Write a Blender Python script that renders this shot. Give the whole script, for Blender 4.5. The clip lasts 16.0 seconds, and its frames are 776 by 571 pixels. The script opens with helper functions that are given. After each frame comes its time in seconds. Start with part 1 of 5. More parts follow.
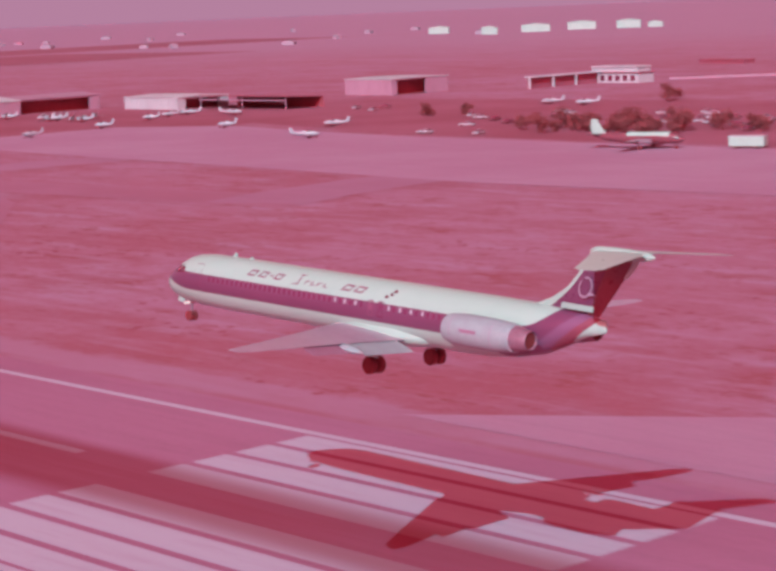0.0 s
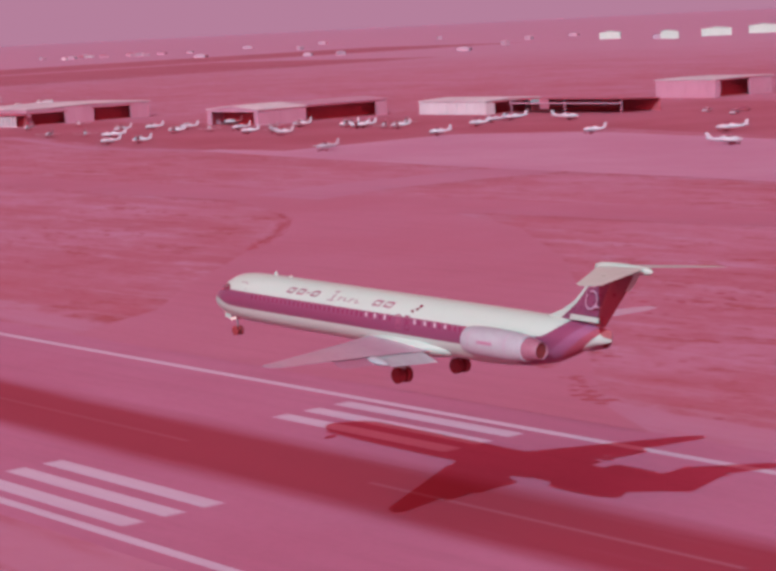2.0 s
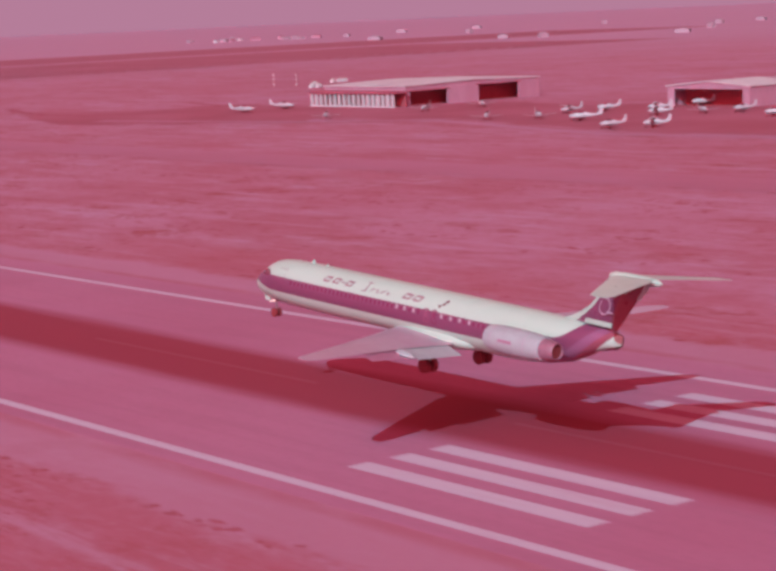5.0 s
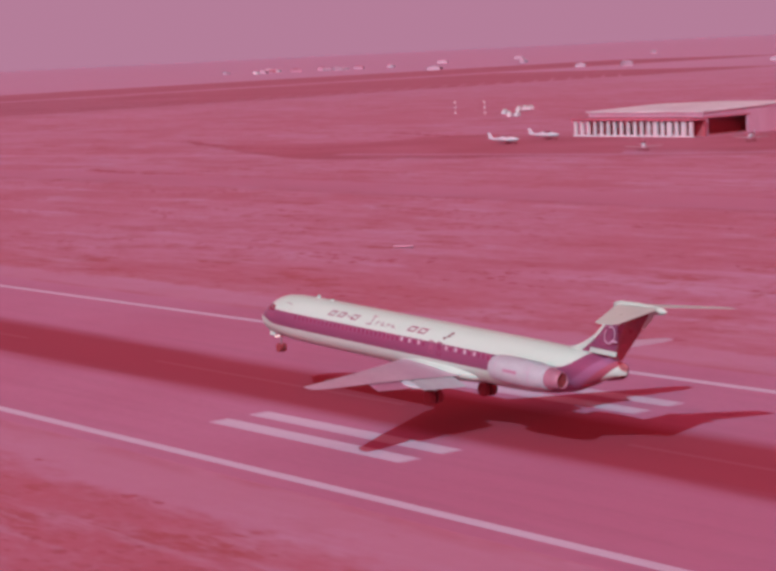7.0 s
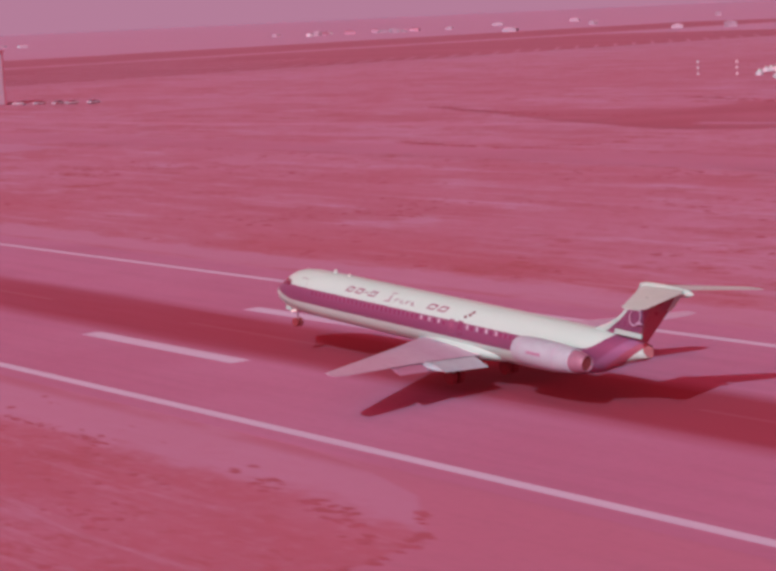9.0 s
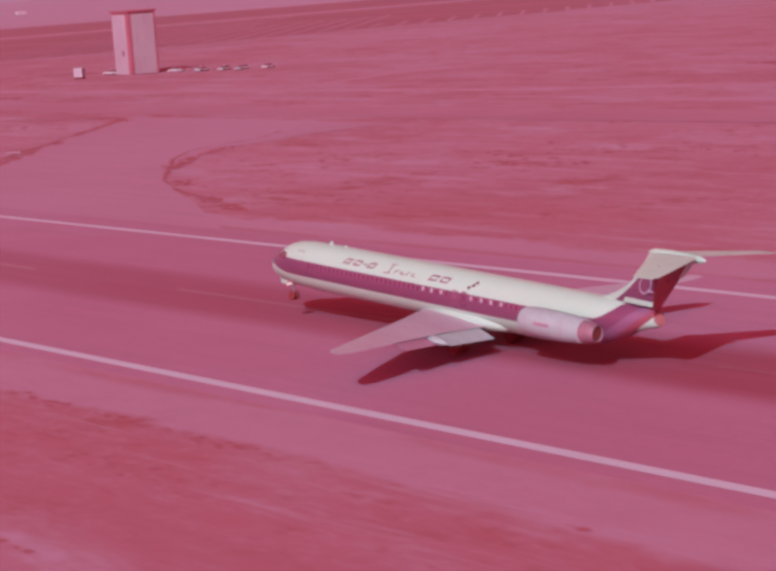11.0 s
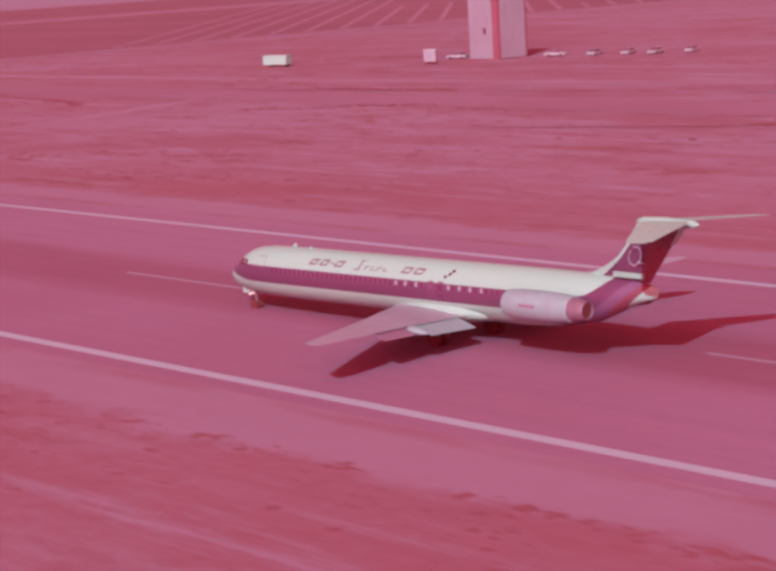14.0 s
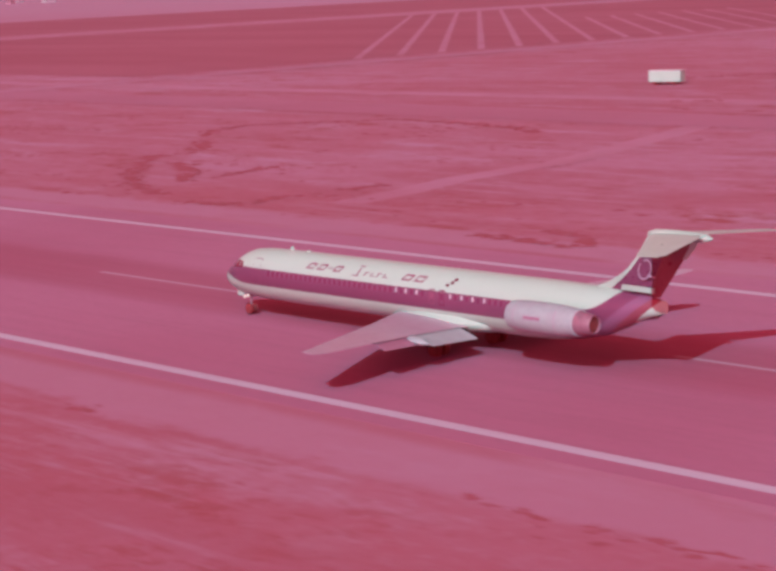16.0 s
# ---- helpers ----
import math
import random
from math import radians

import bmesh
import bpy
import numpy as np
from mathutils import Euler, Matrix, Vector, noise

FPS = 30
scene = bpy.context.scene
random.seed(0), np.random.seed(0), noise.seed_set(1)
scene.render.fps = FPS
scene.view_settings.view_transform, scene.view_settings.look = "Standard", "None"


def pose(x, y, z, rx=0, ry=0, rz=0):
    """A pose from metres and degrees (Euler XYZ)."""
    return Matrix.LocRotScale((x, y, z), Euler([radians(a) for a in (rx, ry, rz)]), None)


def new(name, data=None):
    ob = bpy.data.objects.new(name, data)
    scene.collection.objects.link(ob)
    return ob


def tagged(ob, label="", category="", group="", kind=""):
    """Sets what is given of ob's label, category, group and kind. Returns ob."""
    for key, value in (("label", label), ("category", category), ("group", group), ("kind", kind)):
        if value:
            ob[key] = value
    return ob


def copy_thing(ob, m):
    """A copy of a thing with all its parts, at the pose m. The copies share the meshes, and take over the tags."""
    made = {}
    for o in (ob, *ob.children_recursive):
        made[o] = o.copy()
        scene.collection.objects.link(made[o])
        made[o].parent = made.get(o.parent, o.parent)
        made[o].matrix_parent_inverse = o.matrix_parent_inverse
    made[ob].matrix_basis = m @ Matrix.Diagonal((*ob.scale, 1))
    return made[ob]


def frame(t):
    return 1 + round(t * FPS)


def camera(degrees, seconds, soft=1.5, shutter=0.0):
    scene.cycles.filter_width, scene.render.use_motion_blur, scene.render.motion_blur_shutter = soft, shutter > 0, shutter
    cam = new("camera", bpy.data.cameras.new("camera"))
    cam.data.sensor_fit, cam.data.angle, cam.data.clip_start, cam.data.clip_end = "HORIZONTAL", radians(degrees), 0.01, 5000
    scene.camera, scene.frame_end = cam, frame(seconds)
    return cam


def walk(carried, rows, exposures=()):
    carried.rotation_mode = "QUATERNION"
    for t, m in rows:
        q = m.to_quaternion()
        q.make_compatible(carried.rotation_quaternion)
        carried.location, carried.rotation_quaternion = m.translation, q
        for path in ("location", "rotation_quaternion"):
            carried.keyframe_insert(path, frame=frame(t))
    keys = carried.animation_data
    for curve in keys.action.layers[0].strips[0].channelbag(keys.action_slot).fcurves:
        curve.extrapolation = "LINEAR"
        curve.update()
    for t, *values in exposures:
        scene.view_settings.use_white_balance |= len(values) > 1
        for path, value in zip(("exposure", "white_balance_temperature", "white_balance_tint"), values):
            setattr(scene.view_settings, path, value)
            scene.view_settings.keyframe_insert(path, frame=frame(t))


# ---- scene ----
U = 0.58          # one metre of the airfield in scene units


def at(x, y, z=0.0, rx=0, ry=0, rz=0):
    """A pose from airfield metres and degrees."""
    return pose(x * U, y * U, z * U, rx, ry, rz)


# the camera flies level with the airliner, behind its left wing
cam = camera(21.88, 16.0, soft=3.4, shutter=0.3)
CAMERA_ROWS = [
    (0.0, 0.00, 85.58, 37.53, 227.54, -8.01, 2.36),
    (0.5, 30.58, 85.50, 36.71, 228.44, -7.92, 1.91),
    (1.0, 61.11, 85.45, 35.94, 229.10, -7.99, 2.08),
    (1.5, 91.75, 85.53, 35.02, 229.62, -7.86, 2.64),
    (2.0, 122.53, 85.67, 34.15, 230.20, -7.57, 2.83),
    (2.5, 153.54, 85.78, 33.31, 231.02, -7.74, 3.25),
    (3.0, 184.58, 85.95, 32.50, 231.25, -8.05, 3.28),
    (3.5, 215.78, 86.07, 31.73, 231.78, -7.83, 2.83),
    (4.0, 247.25, 86.06, 30.96, 232.20, -7.68, 2.34),
    (4.5, 278.90, 86.19, 30.19, 232.36, -7.52, 2.05),
    (5.0, 310.77, 86.30, 29.41, 232.36, -7.75, 2.54),
    (7.5, 475.69, 87.81, 26.89, 231.81, -6.71, 2.70),
    (8.0, 507.68, 87.65, 26.62, 231.82, -6.97, 2.80),
    (8.5, 539.14, 87.19, 26.35, 231.78, -7.38, 2.31),
    (9.0, 570.84, 87.05, 26.10, 231.67, -7.79, 2.66),
    (11.5, 727.20, 86.76, 25.52, 229.97, -9.07, 3.82),
    (12.0, 758.46, 86.69, 25.31, 229.56, -8.77, 3.42),
    (12.5, 789.76, 86.68, 25.12, 229.19, -8.91, 3.11),
    (13.0, 821.20, 86.68, 25.03, 228.37, -8.79, 3.05),
    (13.5, 852.46, 86.71, 24.88, 228.16, -9.06, 2.83),
    (14.0, 883.34, 86.66, 24.65, 227.78, -9.42, 3.12),
    (14.5, 913.78, 86.58, 24.42, 227.46, -9.41, 2.85),
    (15.0, 943.79, 86.49, 24.13, 227.44, -9.10, 2.40),
    (15.5, 973.66, 86.39, 23.89, 227.34, -8.88, 2.06),
    (16.0, 1003.14, 85.93, 23.57, 227.49, -8.99, 2.27),
]
walk(cam, [(t, at(x, y, z, 90 + pitch, roll, yaw)) for t, x, y, z, yaw, pitch, roll in CAMERA_ROWS],
     [(0.0, 0.07, 6100, 5.0), (1.5, 0.06, 6250, 7.0), (3.0, 0.02, 6480, 11.0), (8.5, 0.01, 6480, 11.5), (12.5, -0.01, 6500, 12.0), (14.0, 0.01, 6500, 12.0), (16.0, 0.04, 6480, 11.0)])

# ---- light: low sun behind the camera, hazy rose sky of an aged print ----
SUN_AZ, SUN_EL = 123.3, 32.1
world = bpy.data.worlds.new("sky")
scene.world = world
world.use_nodes = True
wn, wl = world.node_tree.nodes, world.node_tree.links
wn.clear()
sky = wn.new("ShaderNodeTexSky")
sky.sky_type = "NISHITA"
sky.sun_disc = False
sky.sun_elevation = radians(SUN_EL)
sky.sun_rotation = radians(90 - SUN_AZ)
sky.air_density, sky.dust_density = 1.0, 3.0
grey = wn.new("ShaderNodeRGBToBW")
wl.new(sky.outputs[0], grey.inputs[0])
cast = wn.new("ShaderNodeMix")
cast.data_type = "RGBA"
cast.blend_type = "MULTIPLY"
cast.inputs[0].default_value = 1.0
wl.new(grey.outputs[0], cast.inputs[6])
cast.inputs[7].default_value = (1.92, 0.435, 0.565, 1)
back = wn.new("ShaderNodeBackground")
back.inputs[1].default_value = 0.10
wl.new(cast.outputs[2], back.inputs[0])
wout = wn.new("ShaderNodeOutputWorld")
wl.new(back.outputs[0], wout.inputs[0])

sun = new("sun", bpy.data.lights.new("sun", "SUN"))
sun.data.energy = 4.8
sun.data.angle = radians(0.55)
sun.data.color = (0.25, 0.875, 0.885)
sun.rotation_euler = (radians(90 - SUN_EL), 0, radians(SUN_AZ + 90))


# ---- materials ----
def shader(name, rough=0.6, metal=0.0):
    m = bpy.data.materials.new(name)
    m.use_nodes = True
    nt = m.node_tree
    b = nt.nodes["Principled BSDF"]
    b.inputs["Roughness"].default_value = rough
    b.inputs["Metallic"].default_value = metal
    return m, nt.nodes, nt.links, b


def coords(n, l, scale=(1, 1, 1)):
    """Object coordinates in airfield metres, stretched by scale."""
    tc = n.new("ShaderNodeTexCoord")
    mp = n.new("ShaderNodeMapping")
    mp.inputs["Scale"].default_value = tuple(s / U for s in scale)
    l.new(tc.outputs["Object"], mp.inputs["Vector"])
    return mp.outputs["Vector"]


def noise_of(n, l, vec, scale, detail=4.0, rough=0.6):
    t = n.new("ShaderNodeTexNoise")
    t.inputs["Scale"].default_value = scale
    t.inputs["Detail"].default_value = detail
    t.inputs["Roughness"].default_value = rough
    l.new(vec, t.inputs["Vector"])
    return t.outputs["Fac"]


def spread(n, l, value, lo, hi, a=0.0, b=1.0):
    r = n.new("ShaderNodeMapRange")
    r.interpolation_type = "SMOOTHSTEP"
    l.new(value, r.inputs["Value"])
    for key, v in (("From Min", lo), ("From Max", hi), ("To Min", a), ("To Max", b)):
        r.inputs[key].default_value = v
    return r.outputs["Result"]


def mixed(n, l, fac, a, b):
    x = n.new("ShaderNodeMix")
    x.data_type = "RGBA"
    for i, v in ((0, fac), (6, a), (7, b)):
        if isinstance(v, tuple):
            x.inputs[i].default_value = (*v, 1)
        elif isinstance(v, (int, float)):
            x.inputs[i].default_value = v
        else:
            l.new(v, x.inputs[i])
    return x.outputs[2]


def calc(n, l, op, a, b=0.0):
    x = n.new("ShaderNodeMath")
    x.operation = op
    for i, v in ((0, a), (1, b)):
        if isinstance(v, (int, float)):
            x.inputs[i].default_value = v
        else:
            l.new(v, x.inputs[i])
    return x.outputs[0]


def bumped(n, l, b, value, strength=0.3, distance=0.05):
    x = n.new("ShaderNodeBump")
    x.inputs["Strength"].default_value = strength
    x.inputs["Distance"].default_value = distance
    l.new(value, x.inputs["Height"])
    l.new(x.outputs[0], b.inputs["Normal"])


def worn(name, a, b_, scale=0.5, rough=0.6, metal=0.0, fine=6.0, amount=0.25, stretch=(1, 1, 1), bump=0.0):
    """Two-tone surface with stains at one scale and grain at another."""
    m, n, l, b = shader(name, rough, metal)
    v = coords(n, l, stretch)
    stain = spread(n, l, noise_of(n, l, v, scale), 0.35, 0.68)
    grain = noise_of(n, l, v, scale * fine, 3)
    col = mixed(n, l, stain, a, b_)
    dark = tuple(c * 0.72 for c in b_)
    col = mixed(n, l, calc(n, l, "MULTIPLY", spread(n, l, grain, 0.45, 0.75), amount), col, dark)
    l.new(col, b.inputs["Base Color"])
    r = calc(n, l, "MULTIPLY_ADD", grain, 0.2)
    r.node.inputs[2].default_value = rough - 0.1
    l.new(r, b.inputs["Roughness"])
    if bump:
        bumped(n, l, b, grain, bump, 0.03)
    return m


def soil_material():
    m, n, l, b = shader("desert_soil", 0.95)
    v = coords(n, l)
    vs = coords(n, l, (0.6, 1, 1))
    vl = coords(n, l, (0.3, 1, 1))
    broad = spread(n, l, noise_of(n, l, v, 0.006, 5, 0.6), 0.4, 0.62)
    mid = spread(n, l, noise_of(n, l, vs, 0.034, 7, 0.74), 0.47, 0.60)
    fine = noise_of(n, l, v, 0.30, 8, 0.78)
    pale = spread(n, l, noise_of(n, l, vl, 0.11, 6, 0.72), 0.52, 0.66)
    sep = n.new("ShaderNodeSeparateXYZ")
    l.new(v, sep.inputs[0])
    x, y = sep.outputs[0], sep.outputs[1]
    col = mixed(n, l, broad, SOIL_A, SOIL_B)
    col = mixed(n, l, calc(n, l, "MULTIPLY", mid, 0.72), col, SOIL_DARK)
    col = mixed(n, l, calc(n, l, "MULTIPLY", pale, 0.65), col, SOIL_PALE)
    edge = calc(n, l, "SUBTRACT", calc(n, l, "ABSOLUTE", calc(n, l, "ADD", y, 6.9)), 24.6)
    rim = calc(n, l, "ADD", edge, calc(n, l, "MULTIPLY", calc(n, l, "SUBTRACT", noise_of(n, l, vs, 0.14, 7, 0.75), 0.5), 11.0))
    red_soil = calc(n, l, "MULTIPLY", spread(n, l, rim, 7.0, 9.0), spread(n, l, rim, 16.0, 34.0, 1.0, 0.0))
    red_soil = calc(n, l, "MULTIPLY", red_soil, spread(n, l, noise_of(n, l, vl, 0.05, 5, 0.7), 0.36, 0.62, 0.05, 0.75))
    col = mixed(n, l, red_soil, col, RED_SOIL)
    # scrub in clumps, strewn thicker in some stretches than in others
    thick = spread(n, l, noise_of(n, l, vs, 0.016, 4, 0.6), 0.40, 0.60, 0.4, 1.0)
    clump = spread(n, l, noise_of(n, l, vs, 0.11, 8, 0.8), 0.535, 0.605)
    tuft = spread(n, l, noise_of(n, l, vs, 0.42, 6, 0.8), 0.54, 0.63)
    col = mixed(n, l, calc(n, l, "MULTIPLY", clump, thick), col, SCRUB)
    col = mixed(n, l, calc(n, l, "MULTIPLY", calc(n, l, "MULTIPLY", tuft, thick), 0.7), col, SCRUB)
    col = mixed(n, l, calc(n, l, "MULTIPLY", spread(n, l, fine, 0.46, 0.66), 0.4), col, SOIL_DARK)
    col = mixed(n, l, calc(n, l, "MULTIPLY", spread(n, l, noise_of(n, l, v, 0.9, 6, 0.75), 0.5, 0.68), 0.3), col, SOIL_PALE)
    # long wind-blown streaks
    vst = coords(n, l, (0.09, 1, 1))
    blown = spread(n, l, noise_of(n, l, vst, 0.17, 6, 0.7), 0.47, 0.66)
    col = mixed(n, l, calc(n, l, "MULTIPLY", blown, 0.5), col, SOIL_DARK)
    col = mixed(n, l, calc(n, l, "MULTIPLY", spread(n, l, noise_of(n, l, vst, 0.31, 5, 0.7), 0.52, 0.68), 0.45), col, SOIL_PALE)
    # gravel strewn out from the runway edge
    col = mixed(n, l, spread(n, l, rim, 6.2, 8.0, 0.8, 0.0), col, GRAVEL)
    col = mixed(n, l, calc(n, l, "MULTIPLY", spread(n, l, edge, 0.6, 2.2, 0.6, 0.0), spread(n, l, noise_of(n, l, vl, 0.2, 4), 0.35, 0.6)), col, SOIL_DARK)
    # distance haze painted into the soil colour, paler beyond the fields
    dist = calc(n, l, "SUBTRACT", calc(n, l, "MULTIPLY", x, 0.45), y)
    col = mixed(n, l, calc(n, l, "MULTIPLY", spread(n, l, dist, 850, 2000), 0.8), col, SOIL_HAZE)
    l.new(col, b.inputs["Base Color"])
    bumped(n, l, b, fine, 0.35, 0.12)
    return m


def asphalt_material(name, a, b_, rubber=None):
    """Weathered asphalt; rubber gives it the dark tyre band along the middle of the runway."""
    m, n, l, b = shader(name, 0.85)
    v = coords(n, l)
    vs = coords(n, l, (0.06, 1, 1))
    broad = spread(n, l, noise_of(n, l, v, 0.02, 4), 0.35, 0.65)
    streak = spread(n, l, noise_of(n, l, vs, 0.55, 5, 0.65), 0.42, 0.72)
    grain = noise_of(n, l, v, 1.4, 6, 0.78)
    col = mixed(n, l, broad, a, b_)
    col = mixed(n, l, calc(n, l, "MULTIPLY", streak, 0.22), col, tuple(c * 0.7 for c in a))
    col = mixed(n, l, calc(n, l, "MULTIPLY", spread(n, l, grain, 0.46, 0.68), 0.32), col, tuple(c * 0.78 for c in a))
    if rubber:
        sep = n.new("ShaderNodeSeparateXYZ")
        l.new(v, sep.inputs[0])
        x, y = sep.outputs[0], sep.outputs[1]
        off = calc(n, l, "ADD", y, calc(n, l, "MULTIPLY", calc(n, l, "SUBTRACT", noise_of(n, l, vs, 0.25, 3), 0.5), 2.5))
        mid = calc(n, l, "ABSOLUTE", calc(n, l, "ADD", off, 5.1))
        band = spread(n, l, mid, 3.6, 7.8, 1.0, 0.0)
        start = spread(n, l, x, 40, 240, 0.6, 1.0)
        fade = spread(n, l, x, 640, 930, 1.0, 0.36)
        lane = calc(n, l, "MULTIPLY", calc(n, l, "MULTIPLY", band, start), fade)
        lane = calc(n, l, "MULTIPLY", lane, spread(n, l, noise_of(n, l, vs, 0.9, 4), 0.2, 0.75, 1.0, 0.8))
        col = mixed(n, l, calc(n, l, "MINIMUM", calc(n, l, "MULTIPLY", lane, 1.15), 0.95), col, rubber)
    l.new(col, b.inputs["Base Color"])
    bumped(n, l, b, grain, 0.15, 0.02)
    return m


def marking_material():
    """Runway paint, scuffed to the asphalt where the tyres pass."""
    m, n, l, b = shader("runway_paint", 0.7)
    v = coords(n, l)
    vs = coords(n, l, (0.08, 1, 1))
    wear = spread(n, l, noise_of(n, l, vs, 0.8, 5, 0.7), 0.45, 0.8)
    chips = spread(n, l, noise_of(n, l, v, 1.6, 5, 0.75), 0.55, 0.75)
    sep = n.new("ShaderNodeSeparateXYZ")
    l.new(v, sep.inputs[0])
    mid = calc(n, l, "ABSOLUTE", calc(n, l, "ADD", sep.outputs[1], 5.2))
    tyres = calc(n, l, "MULTIPLY", spread(n, l, mid, 3.2, 8.0, 0.95, 0.0), spread(n, l, sep.outputs[0], 700, 1020, 1.0, 0.42))
    tyres = calc(n, l, "MULTIPLY", tyres, spread(n, l, sep.outputs[0], 100, 300, 0.75, 1.0))
    fac = calc(n, l, "MINIMUM", calc(n, l, "MULTIPLY", calc(n, l, "ADD", wear, chips), 0.26), 0.92)
    col = mixed(n, l, fac, PAINT, ASPHALT_A)
    l.new(mixed(n, l, tyres, col, RUBBER), b.inputs["Base Color"])
    return m


def livery_material():
    """White fuselage with a plum cheat line that sweeps up into the fin."""
    m, n, l, b = shader("fuselage_livery", 0.28)
    v = coords(n, l)
    sep = n.new("ShaderNodeSeparateXYZ")
    l.new(v, sep.inputs[0])
    x, z = sep.outputs[0], sep.outputs[2]
    top = calc(n, l, "ADD", spread(n, l, x, -14.8, -10.4, 2.5, 0.0), 0.60)
    low = calc(n, l, "SUBTRACT", -0.58, spread(n, l, x, -9.6, -6.6, 1.3, 0.0))
    low = calc(n, l, "ADD", low, spread(n, l, x, 21.0, 24.3, 0.0, 0.48))
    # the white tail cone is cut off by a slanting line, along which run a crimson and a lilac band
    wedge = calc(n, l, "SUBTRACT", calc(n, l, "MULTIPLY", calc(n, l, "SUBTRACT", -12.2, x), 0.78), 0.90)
    low = calc(n, l, "MAXIMUM", low, wedge)
    inside = calc(n, l, "MULTIPLY", calc(n, l, "LESS_THAN", z, top), calc(n, l, "GREATER_THAN", z, low))
    grime = spread(n, l, noise_of(n, l, coords(n, l, (0.25, 1, 1)), 1.4, 5), 0.45, 0.75)
    white = mixed(n, l, calc(n, l, "MULTIPLY", grime, 0.14), WHITE_PAINT, tuple(c * 0.75 for c in WHITE_PAINT))
    seam = n.new("ShaderNodeTexWave")
    seam.inputs["Scale"].default_value = 0.16
    l.new(v, seam.inputs["Vector"])
    line = spread(n, l, seam.outputs["Fac"], 0.0, 0.004, 0.10, 0.0)
    white = mixed(n, l, line, white, tuple(c * 0.6 for c in WHITE_PAINT))
    plum = mixed(n, l, calc(n, l, "MULTIPLY", grime, 0.3), PLUM, tuple(c * 0.8 for c in PLUM))
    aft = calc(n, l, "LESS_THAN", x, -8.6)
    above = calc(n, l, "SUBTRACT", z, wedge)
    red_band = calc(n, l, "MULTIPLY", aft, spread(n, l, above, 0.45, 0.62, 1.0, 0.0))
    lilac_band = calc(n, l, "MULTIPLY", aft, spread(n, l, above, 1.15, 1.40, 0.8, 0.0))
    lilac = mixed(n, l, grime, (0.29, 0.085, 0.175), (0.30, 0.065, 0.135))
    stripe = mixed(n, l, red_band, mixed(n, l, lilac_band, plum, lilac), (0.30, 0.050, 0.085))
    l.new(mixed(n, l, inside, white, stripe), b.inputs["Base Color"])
    return m


ASPHALT_A, ASPHALT_B = (0.43, 0.094, 0.184), (0.46, 0.115, 0.218)
RUBBER = (0.29, 0.010, 0.034)
SOIL_A, SOIL_B = (0.44, 0.093, 0.165), (0.465, 0.124, 0.220)
SOIL_DARK, SOIL_PALE, SCRUB = (0.40, 0.060, 0.106), (0.49, 0.185, 0.31), (0.36, 0.036, 0.055)
GRAVEL = (0.46, 0.130, 0.228)
RED_SOIL = (0.41, 0.055, 0.094)
SOIL_HAZE = (0.47, 0.165, 0.275)
PAINT = (0.57, 0.33, 0.45)
WHITE_PAINT = (0.475, 0.445, 0.42)
PLUM = (0.225, 0.041, 0.097)

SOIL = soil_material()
RUNWAY = asphalt_material("runway_asphalt", ASPHALT_A, ASPHALT_B, RUBBER)
SHOULDER = asphalt_material("shoulder_gravel", (0.46, 0.115, 0.20), (0.49, 0.145, 0.25))
TAXI = asphalt_material("taxiway_asphalt", (0.44, 0.115, 0.205), (0.47, 0.135, 0.235))
TAXI_OLD = asphalt_material("old_taxiway", (0.44, 0.095, 0.17), (0.46, 0.112, 0.20))
CONCRETE = asphalt_material("apron_concrete", (0.49, 0.150, 0.26), (0.52, 0.185, 0.30))
RAMP = asphalt_material("ramp_asphalt", (0.37, 0.050, 0.092), (0.42, 0.078, 0.138))
MARKING = marking_material()
CROP = worn("crop_rows", (0.36, 0.050, 0.094), (0.40, 0.070, 0.125), 0.03, 0.95, fine=20, stretch=(0.2, 1, 1))
FURROW = worn("bare_strip", (0.46, 0.11, 0.19), (0.49, 0.14, 0.24), 0.05, 0.95)
DITCH = worn("dry_scrub", (0.36, 0.042, 0.070), (0.39, 0.055, 0.096), 0.3, 0.95, fine=5)
LIVERY = livery_material()
WHITE = worn("white_aircraft_paint", WHITE_PAINT, tuple(c * 0.9 for c in WHITE_PAINT), 0.3, 0.32, amount=0.06, fine=3)
PLUM_M = worn("plum_paint", PLUM, tuple(c * 0.85 for c in PLUM), 0.7, 0.3, amount=0.15)
RED_M = worn("crimson_paint", (0.26, 0.032, 0.056), (0.23, 0.036, 0.062), 0.5, 0.3, amount=0.2)
WING = worn("grey_wing_paint", (0.48, 0.25, 0.345), (0.45, 0.215, 0.31), 0.7, 0.35, amount=0.2, stretch=(0.4, 1, 1))
# rose with the outboard flap's shade painted in; also colours the cowl panel
SHADED_FLAP_PANEL = worn("shaded_flap_and_panel_paint", (0.42, 0.145, 0.235), (0.39, 0.12, 0.20), 0.7, 0.45, amount=0.3)
SILVER = worn("silver_nacelle", (0.43, 0.345, 0.395), (0.41, 0.30, 0.355), 0.8, 0.42, 0.1, amount=0.2)
METAL = worn("bare_metal", (0.40, 0.19, 0.25), (0.35, 0.14, 0.19), 1.5, 0.45, 0.3)
HOT_METAL = worn("heat_stained_metal", (0.36, 0.125, 0.185), (0.31, 0.085, 0.135), 1.5, 0.5, 0.15)
